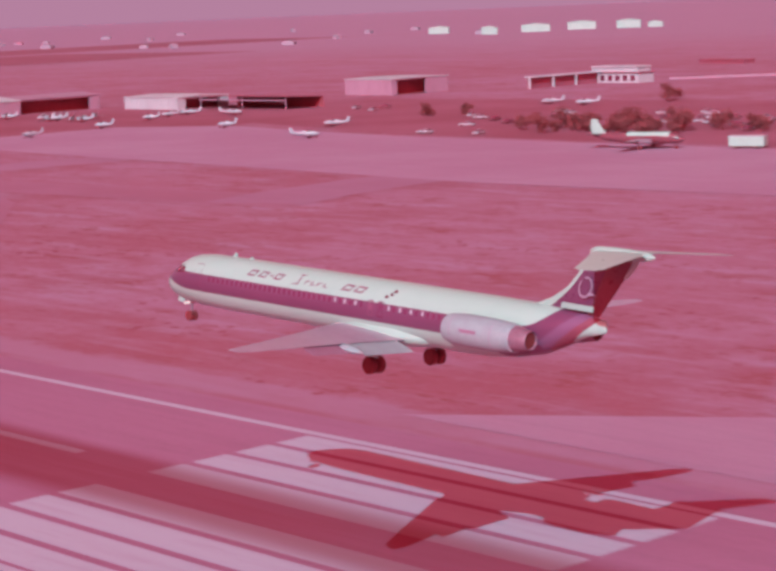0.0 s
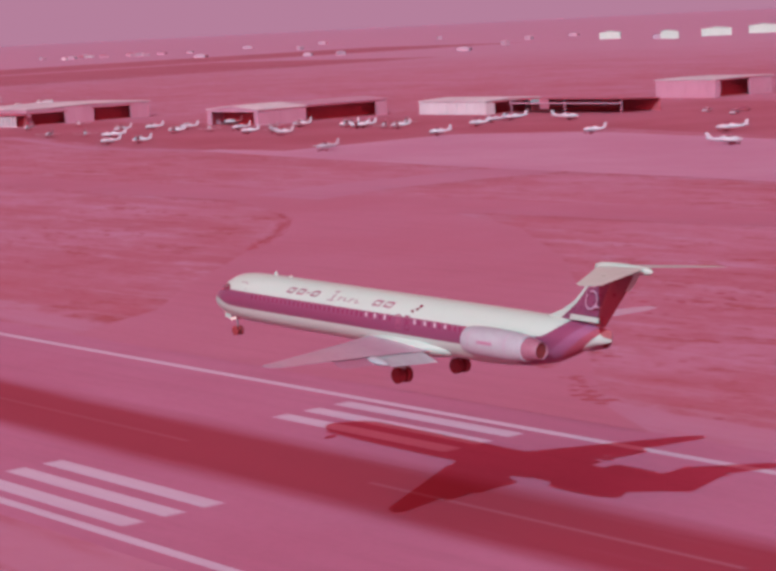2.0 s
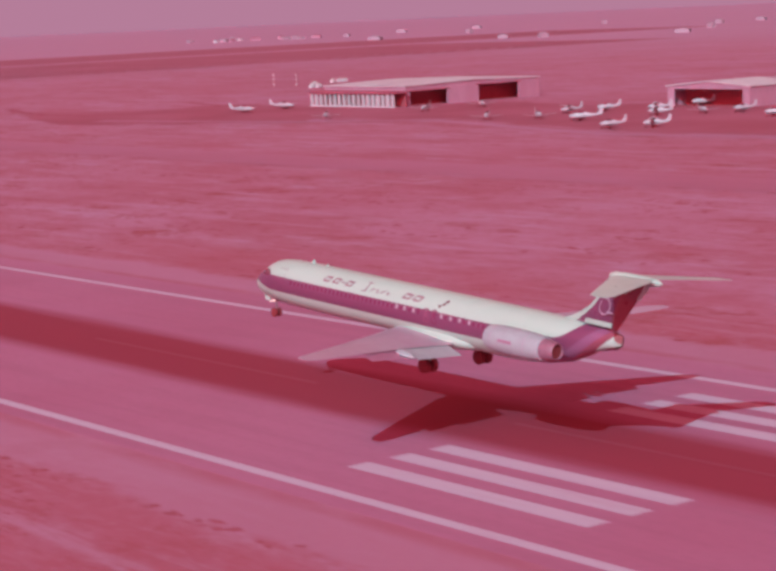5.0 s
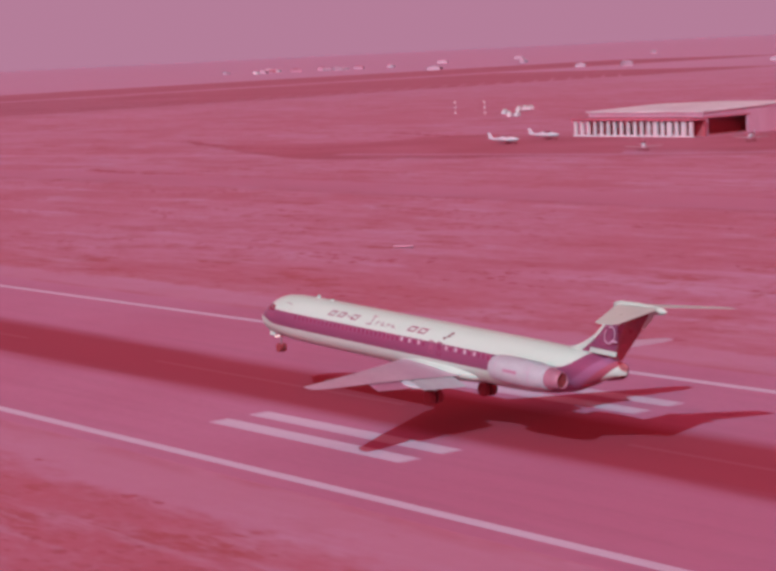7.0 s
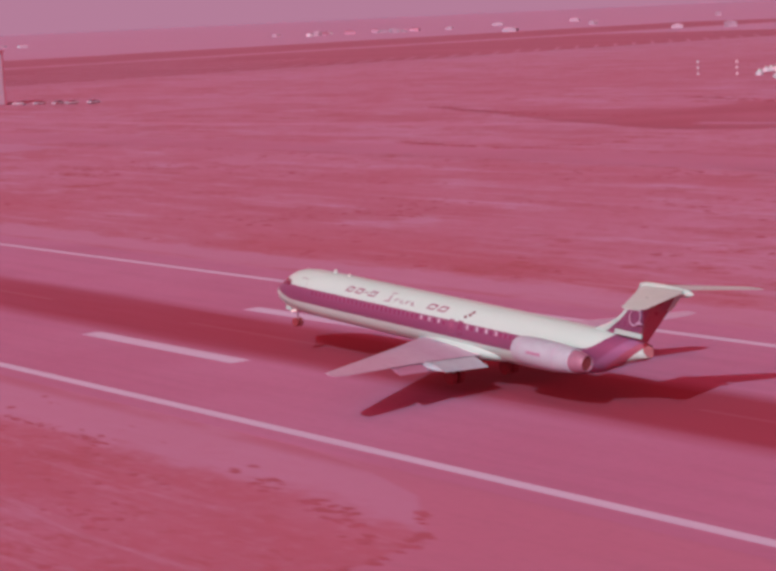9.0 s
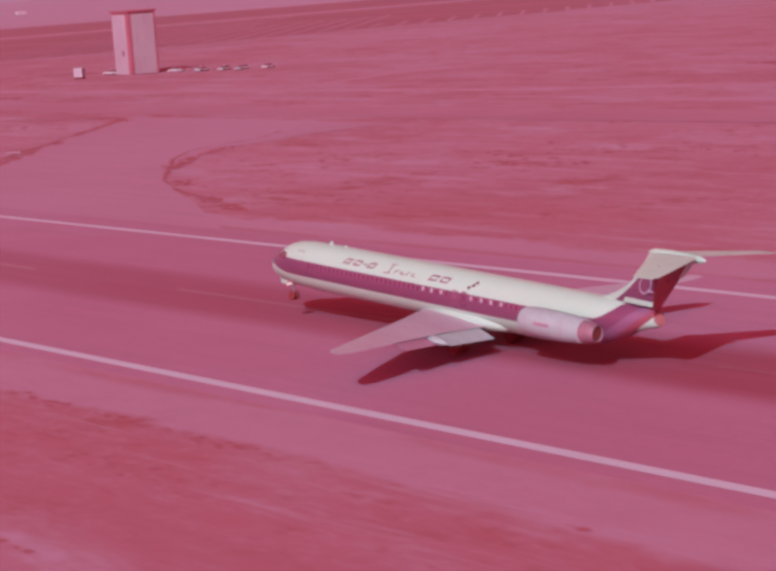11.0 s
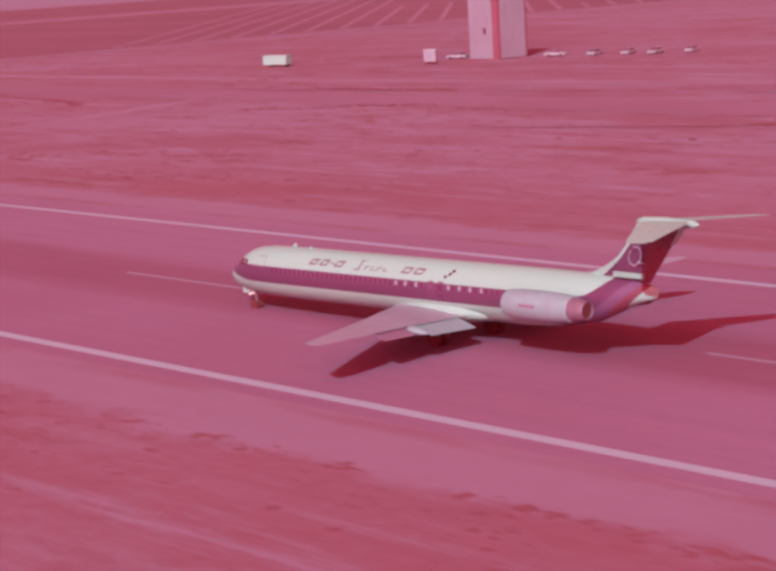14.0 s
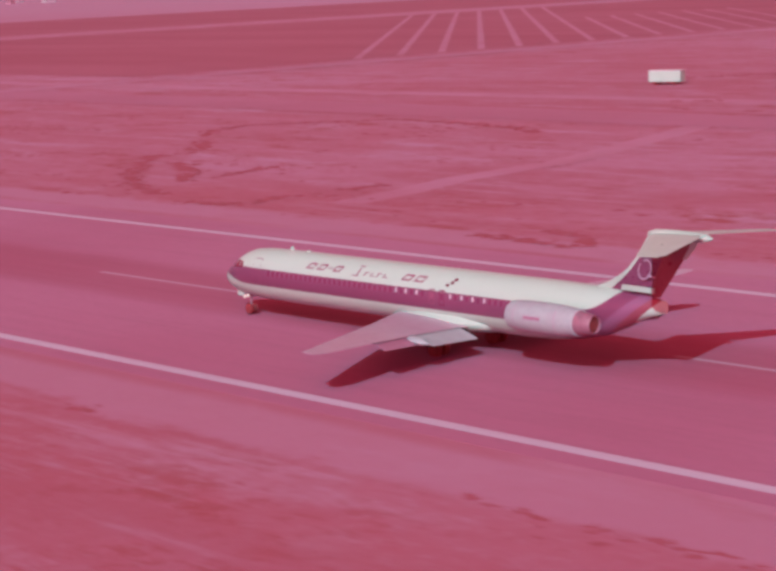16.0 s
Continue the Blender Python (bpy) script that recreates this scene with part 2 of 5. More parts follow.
SOOT = worn("sooty_metal", (0.20, 0.015, 0.02), (0.16, 0.02, 0.025), 1.0, 0.7)
TYRE = worn("tyre_rubber", (0.27, 0.020, 0.030), (0.23, 0.016, 0.024), 2.0, 0.8)
GLASS_M = worn("dark_window", (0.24, 0.025, 0.06), (0.20, 0.02, 0.05), 1.0, 0.08)
DIM_GLASS = worn("tinted_window", (0.27, 0.040, 0.100), (0.25, 0.036, 0.090), 1.0, 0.12)
PALE_GLASS = worn("bright_window", (0.58, 0.35, 0.42), (0.55, 0.30, 0.38), 1.0, 0.1)
LETTER = worn("wine_lettering", (0.31, 0.062, 0.125), (0.28, 0.055, 0.11), 1.2, 0.4)
WALL_TAN = worn("tan_metal_siding", (0.49, 0.19, 0.28), (0.46, 0.16, 0.24), 0.12, 0.6, amount=0.3, stretch=(1, 1, 0.3))
WALL_WHITE = worn("white_metal_siding", (0.58, 0.40, 0.46), (0.54, 0.35, 0.41), 0.12, 0.55, amount=0.2, stretch=(1, 1, 0.3))
TOWER_FACE = worn("tower_siding", (0.45, 0.235, 0.31), (0.42, 0.20, 0.275), 0.2, 0.6, stretch=(1, 1, 0.3))
ROOF = worn("white_roof_sheet", (0.66, 0.47, 0.53), (0.58, 0.36, 0.43), 0.1, 0.5, amount=0.3)
ROOF_DARK = worn("dark_roof_sheet", (0.42, 0.07, 0.12), (0.38, 0.06, 0.10), 0.15, 0.7)
INSIDE = worn("dim_interior", (0.46, 0.06, 0.09), (0.40, 0.05, 0.075), 0.2, 0.8)
TRUNK = worn("brown_bark", (0.28, 0.04, 0.05), (0.22, 0.03, 0.04), 1.0, 0.9)
LEAF = worn("dry_foliage", (0.34, 0.05, 0.065), (0.27, 0.035, 0.045), 0.6, 0.9)
SMALL_WHITE = worn("chalky_aircraft_paint", (0.48, 0.33, 0.39), (0.45, 0.28, 0.35), 0.8, 0.4)
CAR_PALE = worn("pale_car_paint", (0.52, 0.36, 0.42), (0.48, 0.28, 0.35), 0.9, 0.25)
CAR_DARK = worn("dark_car_paint", (0.28, 0.055, 0.08), (0.25, 0.05, 0.075), 0.9, 0.25)
LAMP, ln_, ll_, lb_ = shader("landing_light", 0.2)
lb_.inputs["Base Color"].default_value = (0.9, 0.8, 0.75, 1)
lb_.inputs["Emission Color"].default_value = (1.0, 0.85, 0.8, 1)
lb_.inputs["Emission Strength"].default_value = 0.7


# ---- mesh helpers; all sizes in airfield metres ----
def box(bm, x0, x1, y0, y1, z0, z1):
    v = [bm.verts.new((x, y, z)) for z in (z0, z1) for x, y in ((x0, y0), (x1, y0), (x1, y1), (x0, y1))]
    for f in ((3, 2, 1, 0), (4, 5, 6, 7), (0, 1, 5, 4), (1, 2, 6, 5), (2, 3, 7, 6), (3, 0, 4, 7)):
        bm.faces.new([v[i] for i in f])
    return v


def loft(bm, rings, cap=True):
    rows = [[bm.verts.new(p) for p in r] for r in rings]
    k = len(rows[0])
    for a, b in zip(rows, rows[1:]):
        for i in range(k):
            bm.faces.new((a[i], a[(i + 1) % k], b[(i + 1) % k], b[i]))
    if cap:
        bm.faces.new(rows[0][::-1])
        bm.faces.new(rows[-1])
    return rows


def tube(bm, p, q, r0, r1=None, k=10):
    p, q = Vector(p), Vector(q)
    r1 = r0 if r1 is None else r1
    d = (q - p).normalized()
    side = d.orthogonal().normalized()
    up = d.cross(side)
    ring = lambda c, r: [c + r * (math.cos(a) * side + math.sin(a) * up) for a in (2 * math.pi * i / k for i in range(k))]
    loft(bm, [ring(p, r0), ring(q, r1)])


def disc_stack(bm, cx, cy, cz, stations, k=28, axis="x"):
    """A body of revolution along x (or y): stations of (offset, radius)."""
    rings = []
    for s, r in stations:
        ring = []
        for i in range(k):
            a = 2 * math.pi * i / k
            if axis == "x":
                ring.append((cx + s, cy + r * math.cos(a), cz + r * math.sin(a)))
            else:
                ring.append((cx + r * math.cos(a), cy + s, cz + r * math.sin(a)))
        rings.append(ring)
    loft(bm, rings)


def prism(bm, outline, y0, y1):
    """Closed outline in x, z drawn out from y0 to y1."""
    loft(bm, [[(x, y0, z) for x, z in outline], [(x, y1, z) for x, z in outline]])


def sheet(bm, outline, z):
    bm.faces.new([bm.verts.new((x, y, z)) for x, y in outline])


def mesh_of(name, bm, material, shift=(0, 0, 0), smooth=False, bevel=0.0):
    if bevel:
        bmesh.ops.bevel(bm, geom=bm.edges[:], offset=bevel, segments=2, affect="EDGES", profile=0.5)
    bmesh.ops.recalc_face_normals(bm, faces=bm.faces[:])
    bmesh.ops.translate(bm, verts=bm.verts[:], vec=shift)
    bmesh.ops.scale(bm, verts=bm.verts[:], vec=(U, U, U))
    me = bpy.data.meshes.new(name)
    bm.to_mesh(me)
    bm.free()
    me.materials.append(material)
    if smooth:
        me.shade_smooth()
        me.set_sharp_from_angle(angle=radians(38))
    return me


def part(name, bm, material, parent, label="", shift=(0, 0, 0), smooth=False, bevel=0.0):
    ob = new(name, mesh_of(name, bm, material, shift, smooth, bevel))
    ob.parent = parent
    return tagged(ob, label)


def thing(name, label, category, m=None, group="", kind=""):
    ob = new(name)
    ob.empty_display_size = 0.5
    if m is not None:
        ob.matrix_basis = m
    return tagged(ob, label, category, group, kind)


def setting(name, bm, material, label):
    ob = new(name, mesh_of(name, bm, material))
    return tagged(ob, label, name.split("_")[0], kind="structure")


# ---- ground, runway and paved areas ----
def build_ground():
    bm = bmesh.new()
    k, r, cx, cy = 64, 7500, 600, -200
    sheet(bm, [(cx + r * math.cos(2 * math.pi * i / k), cy + r * math.sin(2 * math.pi * i / k)) for i in range(k)], 0)
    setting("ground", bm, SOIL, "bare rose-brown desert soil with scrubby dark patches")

    bm = bmesh.new()
    box(bm, -300, 2300, -31.5, 17.7, -0.6, 0.014)
    setting("runway", bm, RUNWAY, "weathered asphalt runway with a dark tyre-rubber band")


def arc(cx, cy, r, a0, a1, k=8):
    return [(cx + r * math.cos(radians(a0 + (a1 - a0) * i / k)), cy + r * math.sin(radians(a0 + (a1 - a0) * i / k))) for i in range(k + 1)]


def ribbon(points, width):
    """Outline of a band of that width along a line of points."""
    left, right = [], []
    for i, p in enumerate(points):
        a, b = points[max(i - 1, 0)], points[min(i + 1, len(points) - 1)]
        d = Vector((b[0] - a[0], b[1] - a[1])).normalized()
        left.append((p[0] - d.y * width / 2, p[1] + d.x * width / 2))
        right.append((p[0] + d.y * width / 2, p[1] - d.x * width / 2))
    return left, right


def scrub_patch(name, spots, z, label, rng):
    """Low ragged mounds of scrub at (x, y, size), joined as one."""
    verts, faces = [], []
    for x, y, s in spots:
        k, n0, ph = 7, len(verts), rng.uniform(0, 6)
        for i in range(k):
            r = s * rng.uniform(0.55, 1.25)
            a = ph + 2 * math.pi * i / k
            verts.append(((x + 1.35 * r * math.cos(a)) * U, (y + r * math.sin(a)) * U, z * U))
        verts.append(((x + rng.uniform(-0.2, 0.2) * s) * U, (y + rng.uniform(-0.2, 0.2) * s) * U, (z + s * rng.uniform(0.10, 0.22)) * U))
        faces += [(n0 + i, n0 + (i + 1) % k, n0 + k) for i in range(k)]
    me = bpy.data.meshes.new(name)
    me.from_pydata(verts, [], faces)
    me.materials.append(DITCH)
    tagged(new(name, me), label, "scrub", kind="stuff")


def build_scrub():
    """Scrub strewn over the soil on both sides of the runway, thicker in patches."""
    rng = random.Random(5)
    for y0, y1, n, label in ((19, 62, 30000, "dark low scrub strewn along the runway shoulder"), (-140, -38, 26000, "dark low scrub strewn over the desert soil")):
        spots = []
        for i in range(n):
            x, y = rng.uniform(-120, 1420), rng.uniform(y0, y1)
            if -110 < y < -32 and x < 145:
                continue
            if 0 < y < 24.6 and rng.random() < 0.88:
                continue
            if y > 0 and (627 < x < 650 or (y < 26 and 608 < x < 672)):
                continue
            if y < -32 and (238 + (-31 - y) * 1.0 < x < 345 + (-31 - y) * 0.95 or 905 + (y + 31) * -0.3 < x < 1040):
                continue
            if noise.noise((x * (0.014 if y > 0 else 0.03), y * 0.08, 2)) + 0.7 * noise.noise((x * (0.05 if y > 0 else 0.11), y * 0.24, 9)) > (0.16 if y < 0 or x < 690 else 0.30) + 0.25 * rng.random():
                spots.append((x, y, (0.09 + 0.34 * rng.random() ** 2) * (1.0 if y > 0 else 1.6)))
        if y0 > 0:
            for i in range(5200):
                x = rng.uniform(-120, 1420)
                if not 606 < x < 674 and noise.noise((x * 0.045, 3.3, 1)) + 0.8 * noise.noise((x * 0.21, 7.1, 4)) > 0.12:
                    spots.append((x, 25.2 + 0.5 * noise.noise((x * 0.1, 0, 0)) + rng.gauss(0, 0.35), 0.10 + 0.3 * rng.random() ** 2))
        scrub_patch("scrub", spots, 0.004, label, rng)


def build_paving():
    def paved(name, outline, z, material, label):
        bm = bmesh.new()
        sheet(bm, outline, z)
        bmesh.ops.triangulate(bm, faces=bm.faces[:])
        setting(name, bm, material, label)

    def strip(name, points, width, z, material, label):
        bm = bmesh.new()
        a, b = ribbon(points, width)
        for i in range(len(a) - 1):
            bm.faces.new([bm.verts.new((*p, z)) for p in (a[i], a[i + 1], b[i + 1], b[i])])
        bmesh.ops.remove_doubles(bm, verts=bm.verts[:], dist=0.01)
        setting(name, bm, material, label)

    # turn-off that flares out from the runway to the parallel taxiway
    paved("taxiway_exit", [(868, -31), (892, -44), (913, -54), (930, -64), (944, -78), (953, -94), (957, -112), (957, -128),
                           (1036, -128), (1033, -121), (994, -84), (970, -60), (956, -42), (948, -31)], 0.04, TAXI,
          "smooth asphalt taxiway turn-off with a flared mouth")
    strip("taxiway_parallel", [(296, -163), (440, -152), (640, -150), (860, -150), (1050, -142), (1500, -146)], 18, 0.046, TAXI_OLD,
          "long asphalt taxiway parallel to the runway")
    strip("taxiway_link_1", [(306, -157), (312, -175), (316, -200), (314, -225)], 24, 0.050, TAXI, "smooth asphalt link between apron and taxiway")
    strip("taxiway_link_2", [(440, -146), (446, -170), (444, -195), (438, -222)], 22, 0.050, TAXI, "smooth asphalt link between apron and taxiway")
    paved("taxiway_near", [(608, 17.4), (615, 20.4), (622, 22.3), (627, 25), (629, 31), (630.5, 38), (633, 52), (640, 90), (662, 90), (650, 52), (646, 38), (645.2, 31),
                           (647, 26), (654, 20.8), (662, 18.6), (672, 17.4)], 0.010, TAXI_OLD, "short faded asphalt turn-off with a flared mouth")
    strip("track_perimeter", [(1060, -176), (1072, -202), (1081, -229), (1082, -260), (1078, -297)], 4, 0.032, FURROW, "pale dirt track curving across bare soil")
    paved("taxiway_curve", [(232, -31), (243, -37), (254, -47), (270, -62), (292, -84), (322, -110), (356, -134), (396, -150), (470, -152), (440, -140), (422, -134),
                            (404, -124), (386, -108), (373, -93), (359, -78), (345, -62), (330, -48), (322, -31)], 0.054, TAXI_OLD,
          "faded asphalt taxiway curving off the runway")
    strip("track_dirt", [(1157, -48), (1159, -58), (1163, -70), (1165, -90), (1177, -124), (1187, -150)], 4.5, 0.030, FURROW, "pale dirt track across the scrub")
    strip("track_service", [(860, -218), (1000, -190), (1180, -176), (1500, -170)], 7, 0.034, FURROW, "pale unpaved service road")
    paved("apron_concrete", [(-60, -222), (150, -214), (300, -206), (400, -214), (470, -218), (545, -226), (590, -232), (590, -300), (520, -318),
                             (420, -300), (250, -296), (-60, -304)], 0.058, CONCRETE, "pale concrete parking apron")
    paved("apron_ramp", [(560, -240), (640, -236), (735, -262), (812, -246), (900, -246), (900, -296), (800, -297), (800, -330), (740, -318),
                         (640, -382), (540, -372), (520, -318), (560, -300)], 0.062, RAMP, "dark oil-stained asphalt ramp before the hangars")
    paved("apron_stand", [(775, -240), (811, -221), (856, -207), (905, -222), (950, -243), (940, -252), (905, -262), (866, -284), (812, -282)], 0.064, RAMP,
          "dark oil-stained stand at the end of the ramp")
    strip("apron_edge", [(590, -234), (640, -228), (735, -254), (775, -238), (860, -222)], 5, 0.066, TAXI, "worn asphalt strip at the ramp edge")
    paved("overrun", [(-300, -36), (106, -36), (134, -36.6), (96, -62), (-300, -120)], 0.042, CONCRETE, "pale concrete holding area beside the runway end")
    paved("street", [(150, -300), (420, -305), (520, -330), (640, -396), (600, -450), (300, -470), (150, -400)], 0.040, RAMP, "dark asphalt car park and yard")
    strip("road_highway", [(-200, -700), (500, -760), (1100, -840), (1380, -900), (1390, -100), (1400, 300)], 9, 0.070, SHOULDER, "pale straight country road")

    # crop field with pale strips between the beds
    paved("field_crop", [(1402, -196), (1402, -1040), (1735, -1040), (1735, -196)], 0.04, CROP, "dark ploughed crop field with pale strips")
    bm = bmesh.new()
    for i in range(39):
        y = -269 - i * 15.6
        for k in range(1 if 7 <= i < 14 else 2):
            x0, x1 = 1404 + 164 * k, 1568 + 164 * k
            if i >= 14:
                x0, x1 = 1404 + 22 * k, 1426 + 22 * k
            y0, y1 = y - (x0 - 1404) * 1.0, y - (x1 - 1404) * 1.0
            v = [bm.verts.new(q) for q in ((x0, y0 - 1.5, 0.12), (x1, y1 - 1.5, 0.12), (x1, y1 + 1.5, 0.12), (x0, y0 + 1.5, 0.12))]
            bm.faces.new(v)
    ob = setting("field_strips", bm, FURROW, "pale raised strips between the crop beds")
    ob["kind"] = "stuff"
    # dark broken ditches along the turn-off and round the dirt island, full of scrub
    rng = random.Random(21)

    def ditch(pts, w, z):
        spots = []
        for p, q in zip(pts, pts[1:]):
            k = max(4, int(math.dist(p, q) * 3.6))
            for i in range(k):
                u = (i + rng.random()) / k
                x, y = p[0] + (q[0] - p[0]) * u, p[1] + (q[1] - p[1]) * u
                if noise.noise((x * 0.11, y * 0.11, w)) > -0.28:
                    spots.append((x + rng.gauss(0, w * 0.2), y + rng.gauss(0, w * 0.2), rng.uniform(0.25, 0.7)))
        scrub_patch("scrub", spots, z, "dark scrub growing along a shallow ditch", rng)

    for i, (pts, w) in enumerate(((((1033, -123), (1012, -101), (994, -84), (970, -60), (957, -43)), 2.4), (((1046, -124), (1036, -124), (1028, -120)), 4.0),
                                  (((1220, -75), (1226, -82), (1241, -94), (1249, -102), (1251, -111), (1242, -121), (1236, -128), (1218, -126), (1205, -123), (1196, -118)), 3.4),
                                  (((1226, -74), (1218, -67), (1204, -54), (1190, -46), (1173, -40), (1166, -42)), 3.6), (((1212, -67), (1202, -62), (1191, -53)), 3.6),
                                  (((1191, -58), (1193, -64), (1195, -72)), 3.0), (((1166, -43), (1168, -48), (1167, -55), (1166, -62)), 2.6),
                                  (((952, -92), (946, -80), (930, -65), (905, -52), (880, -42)), 3.6), (((1128, -38), (1119, -37), (1115, -38), (1119, -42), (1124, -43)), 2.6),
                                  (((1150, -119), (1147, -122), (1140, -124), (1132, -132), (1120, -136)), 5.0), (((1217, -172), (1209, -176)), 3.0),
                                  (((1206, -160), (1183, -159), (1167, -159), (1140, -160)), 3.4), (((1258, -218), (1248, -235), (1237, -236), (1228, -238)), 5.0),
                                  (((243, -37), (249, -41), (261, -48), (285, -66)), 3.2), (((422, -134), (404, -124), (386, -108), (373, -93)), 2.4),
                                  (((885, -164), (872, -161), (848, -158), (838, -172)), 5.0), (((990, -258), (960, -246), (920, -236), (890, -238)), 7.0),
                                  (((940, -304), (915, -297), (894, -291), (888, -300)), 7.0))):
        ditch(pts, w, 0.03)
    for pts, w in ((((950, -35), (952, -40), (978, -65), (1008, -96), (1036, -125)), 1.3),
                   (((968, -113), (961, -104), (957.5, -93), (955, -86), (945, -76), (935, -69), (920, -58), (906, -51), (893, -47)), 1.0),
                   (((1186, -153), (1115, -162), (1071, -167)), 1.6), (((1086, -107), (1054, -118), (1036, -125)), 1.2)):
        bm = bmesh.new()
        fine = []
        for p, q in zip(pts, pts[1:]):
            k = max(2, int(math.dist(p, q) / (0.6 * w + 0.5)))
            fine += [(p[0] + (q[0] - p[0]) * i / k, p[1] + (q[1] - p[1]) * i / k) for i in range(k)]
        fine.append(pts[-1])
        a, b = ribbon(fine, w)
        rows = []
        for i, (p, q) in enumerate(zip(a, b)):
            f = 0.5 + 0.5 * max(-0.7, min(0.9, 1.8 * noise.noise((fine[i][0] * 0.21 / w ** 0.5, fine[i][1] * 0.21 / w ** 0.5, w))))
            c = Vector(fine[i])
            rows.append([bm.verts.new((*(c + (Vector(e) - c) * f), z)) for e, z in ((p, 0.060), (q, 0.060))])
        for r, t in zip(rows, rows[1:]):
            bm.faces.new((r[0], t[0], t[1], r[1]))
        setting("ditch_edge", bm, DITCH, "thin dark line of dry weeds along a pavement edge")
    near = ((((645.5, 36), (645.2, 31), (647, 26), (653, 21.5)), 1.6), (((631.5, 45), (630.5, 38), (629, 31), (627, 25), (621, 22.6), (612, 21.6)), 1.8), (((646, 29), (655, 26), (668, 24)), 3.0),
            (((627, 27), (620, 26), (608, 25)), 3.2))
    for pts, w in near:
        spots = []
        for p, q in zip(pts, pts[1:]):
            for i in range(int(math.dist(p, q) * 5)):
                u = rng.random()
                x, y = p[0] + (q[0] - p[0]) * u, p[1] + (q[1] - p[1]) * u
                if noise.noise((x * 0.5, y * 0.5, w)) > -0.02:
                    spots.append((x + rng.gauss(0, w * 0.16), y + rng.gauss(0, w * 0.16), rng.uniform(0.14, 0.40)))
        scrub_patch("scrub", spots, 0.012, "dark low scrub beside the turn-off", rng)
    paved("field_far", [(1790, -150), (1790, -1500), (2060, -1500), (2060, -150)], 0.04, CROP, "far dark crop field")
    strip("road_far", [(1762, -100), (1762, -1600)], 12, 0.05, FURROW, "pale farm road between fields")


def build_markings():
    """Each painted bar is a mark of its own, a few millimetres proud of the asphalt."""
    cy = -5.45

    def bar(name, label, x0, x1, y0, y1, group):
        bm = bmesh.new()
        n = max(1, int((x1 - x0) / 12))
        for i in range(n):
            a, b = x0 + (x1 - x0) * i / n, x0 + (x1 - x0) * (i + 1) / n
            bm.faces.new([bm.verts.new((*p, 0.024)) for p in ((a, y0), (b, y0), (b, y1), (a, y1))])
        bmesh.ops.remove_doubles(bm, verts=bm.verts[:], dist=0.01)
        tagged(new(name, mesh_of(name, bm, MARKING)), label, "runway marking", group, "structure")

    for y in (15.5, -26.3):
        bar("edge_line", "long white painted runway edge line", -300, 2300, y - 0.5, y + 0.5, "edge lines")
    for i in range(4):
        for s in (-1, 1):
            y = cy + s * (2.55 + 1.83 + i * 4.57)
            bar("threshold_stripe", "broad white threshold stripe worn by tyres", 88.4, 134.0, y - 1.83, y + 1.83, "threshold stripes")
    for x, offs in ((240.3, (11.5, 14.9, 18.4)), (392.4, (8.4, 11.8, 15.3)), (545.2, (9.0, 12.6)), (697.5, (8.3,))):
        for o in offs:
            for s in (-1, 1):
                bar("touchdown_bar", "white painted touchdown zone bar", x, x + 22.9, cy + s * o - 0.9, cy + s * o + 0.9, "touchdown bars")
    for i in range(-1, 34):
        if i >= 0:
            x = 200.8 + 60.15 * i
            bar("centre_dash", "thin worn white centre line dash", x, x + 36, cy - 0.42, cy + 0.12, "centre dashes")
    # worn runway designation, kept as plain bars
    for x0, x1, y0, y1 in ((171.2, 188.5, -13.4, -11.3), (185.6, 188.5, -11.3, -7.6), (169.6, 172.2, -11.3, -9.4), (185.5, 188.4, -0.2, 3.3),
                           (178.4, 182.4, -1.5, 0.9), (169.6, 173.4, 0.4, 3.2), (162.6, 164.6, -9.2, -3.2), (145.0, 162.6, -9.4, -8.3)):
        bar("designation_bar", "worn white painted block on the runway", x0, x1, y0, y1, "designation bars")
    # small pale marker boards on the soil
    for x, y in ((986.4, -72.7), (655, -80)):
        t = thing("marker_board", "small pale marker board lying on the soil", "marker", at(x, y, 0, 0, 0, 30))
        bm = bmesh.new()
        box(bm, -1.4, 1.4, -0.3, 0.3, 0.25, 0.4)
        part("board", bm, WALL_TAN, t)
        for sx in (-1.2, 1.2):
            bm = bmesh.new()
            box(bm, sx - 0.08, sx + 0.08, -0.1, 0.1, 0, 0.25)
            part("leg", bm, METAL, t)


build_ground()
build_scrub()
build_paving()
build_markings()


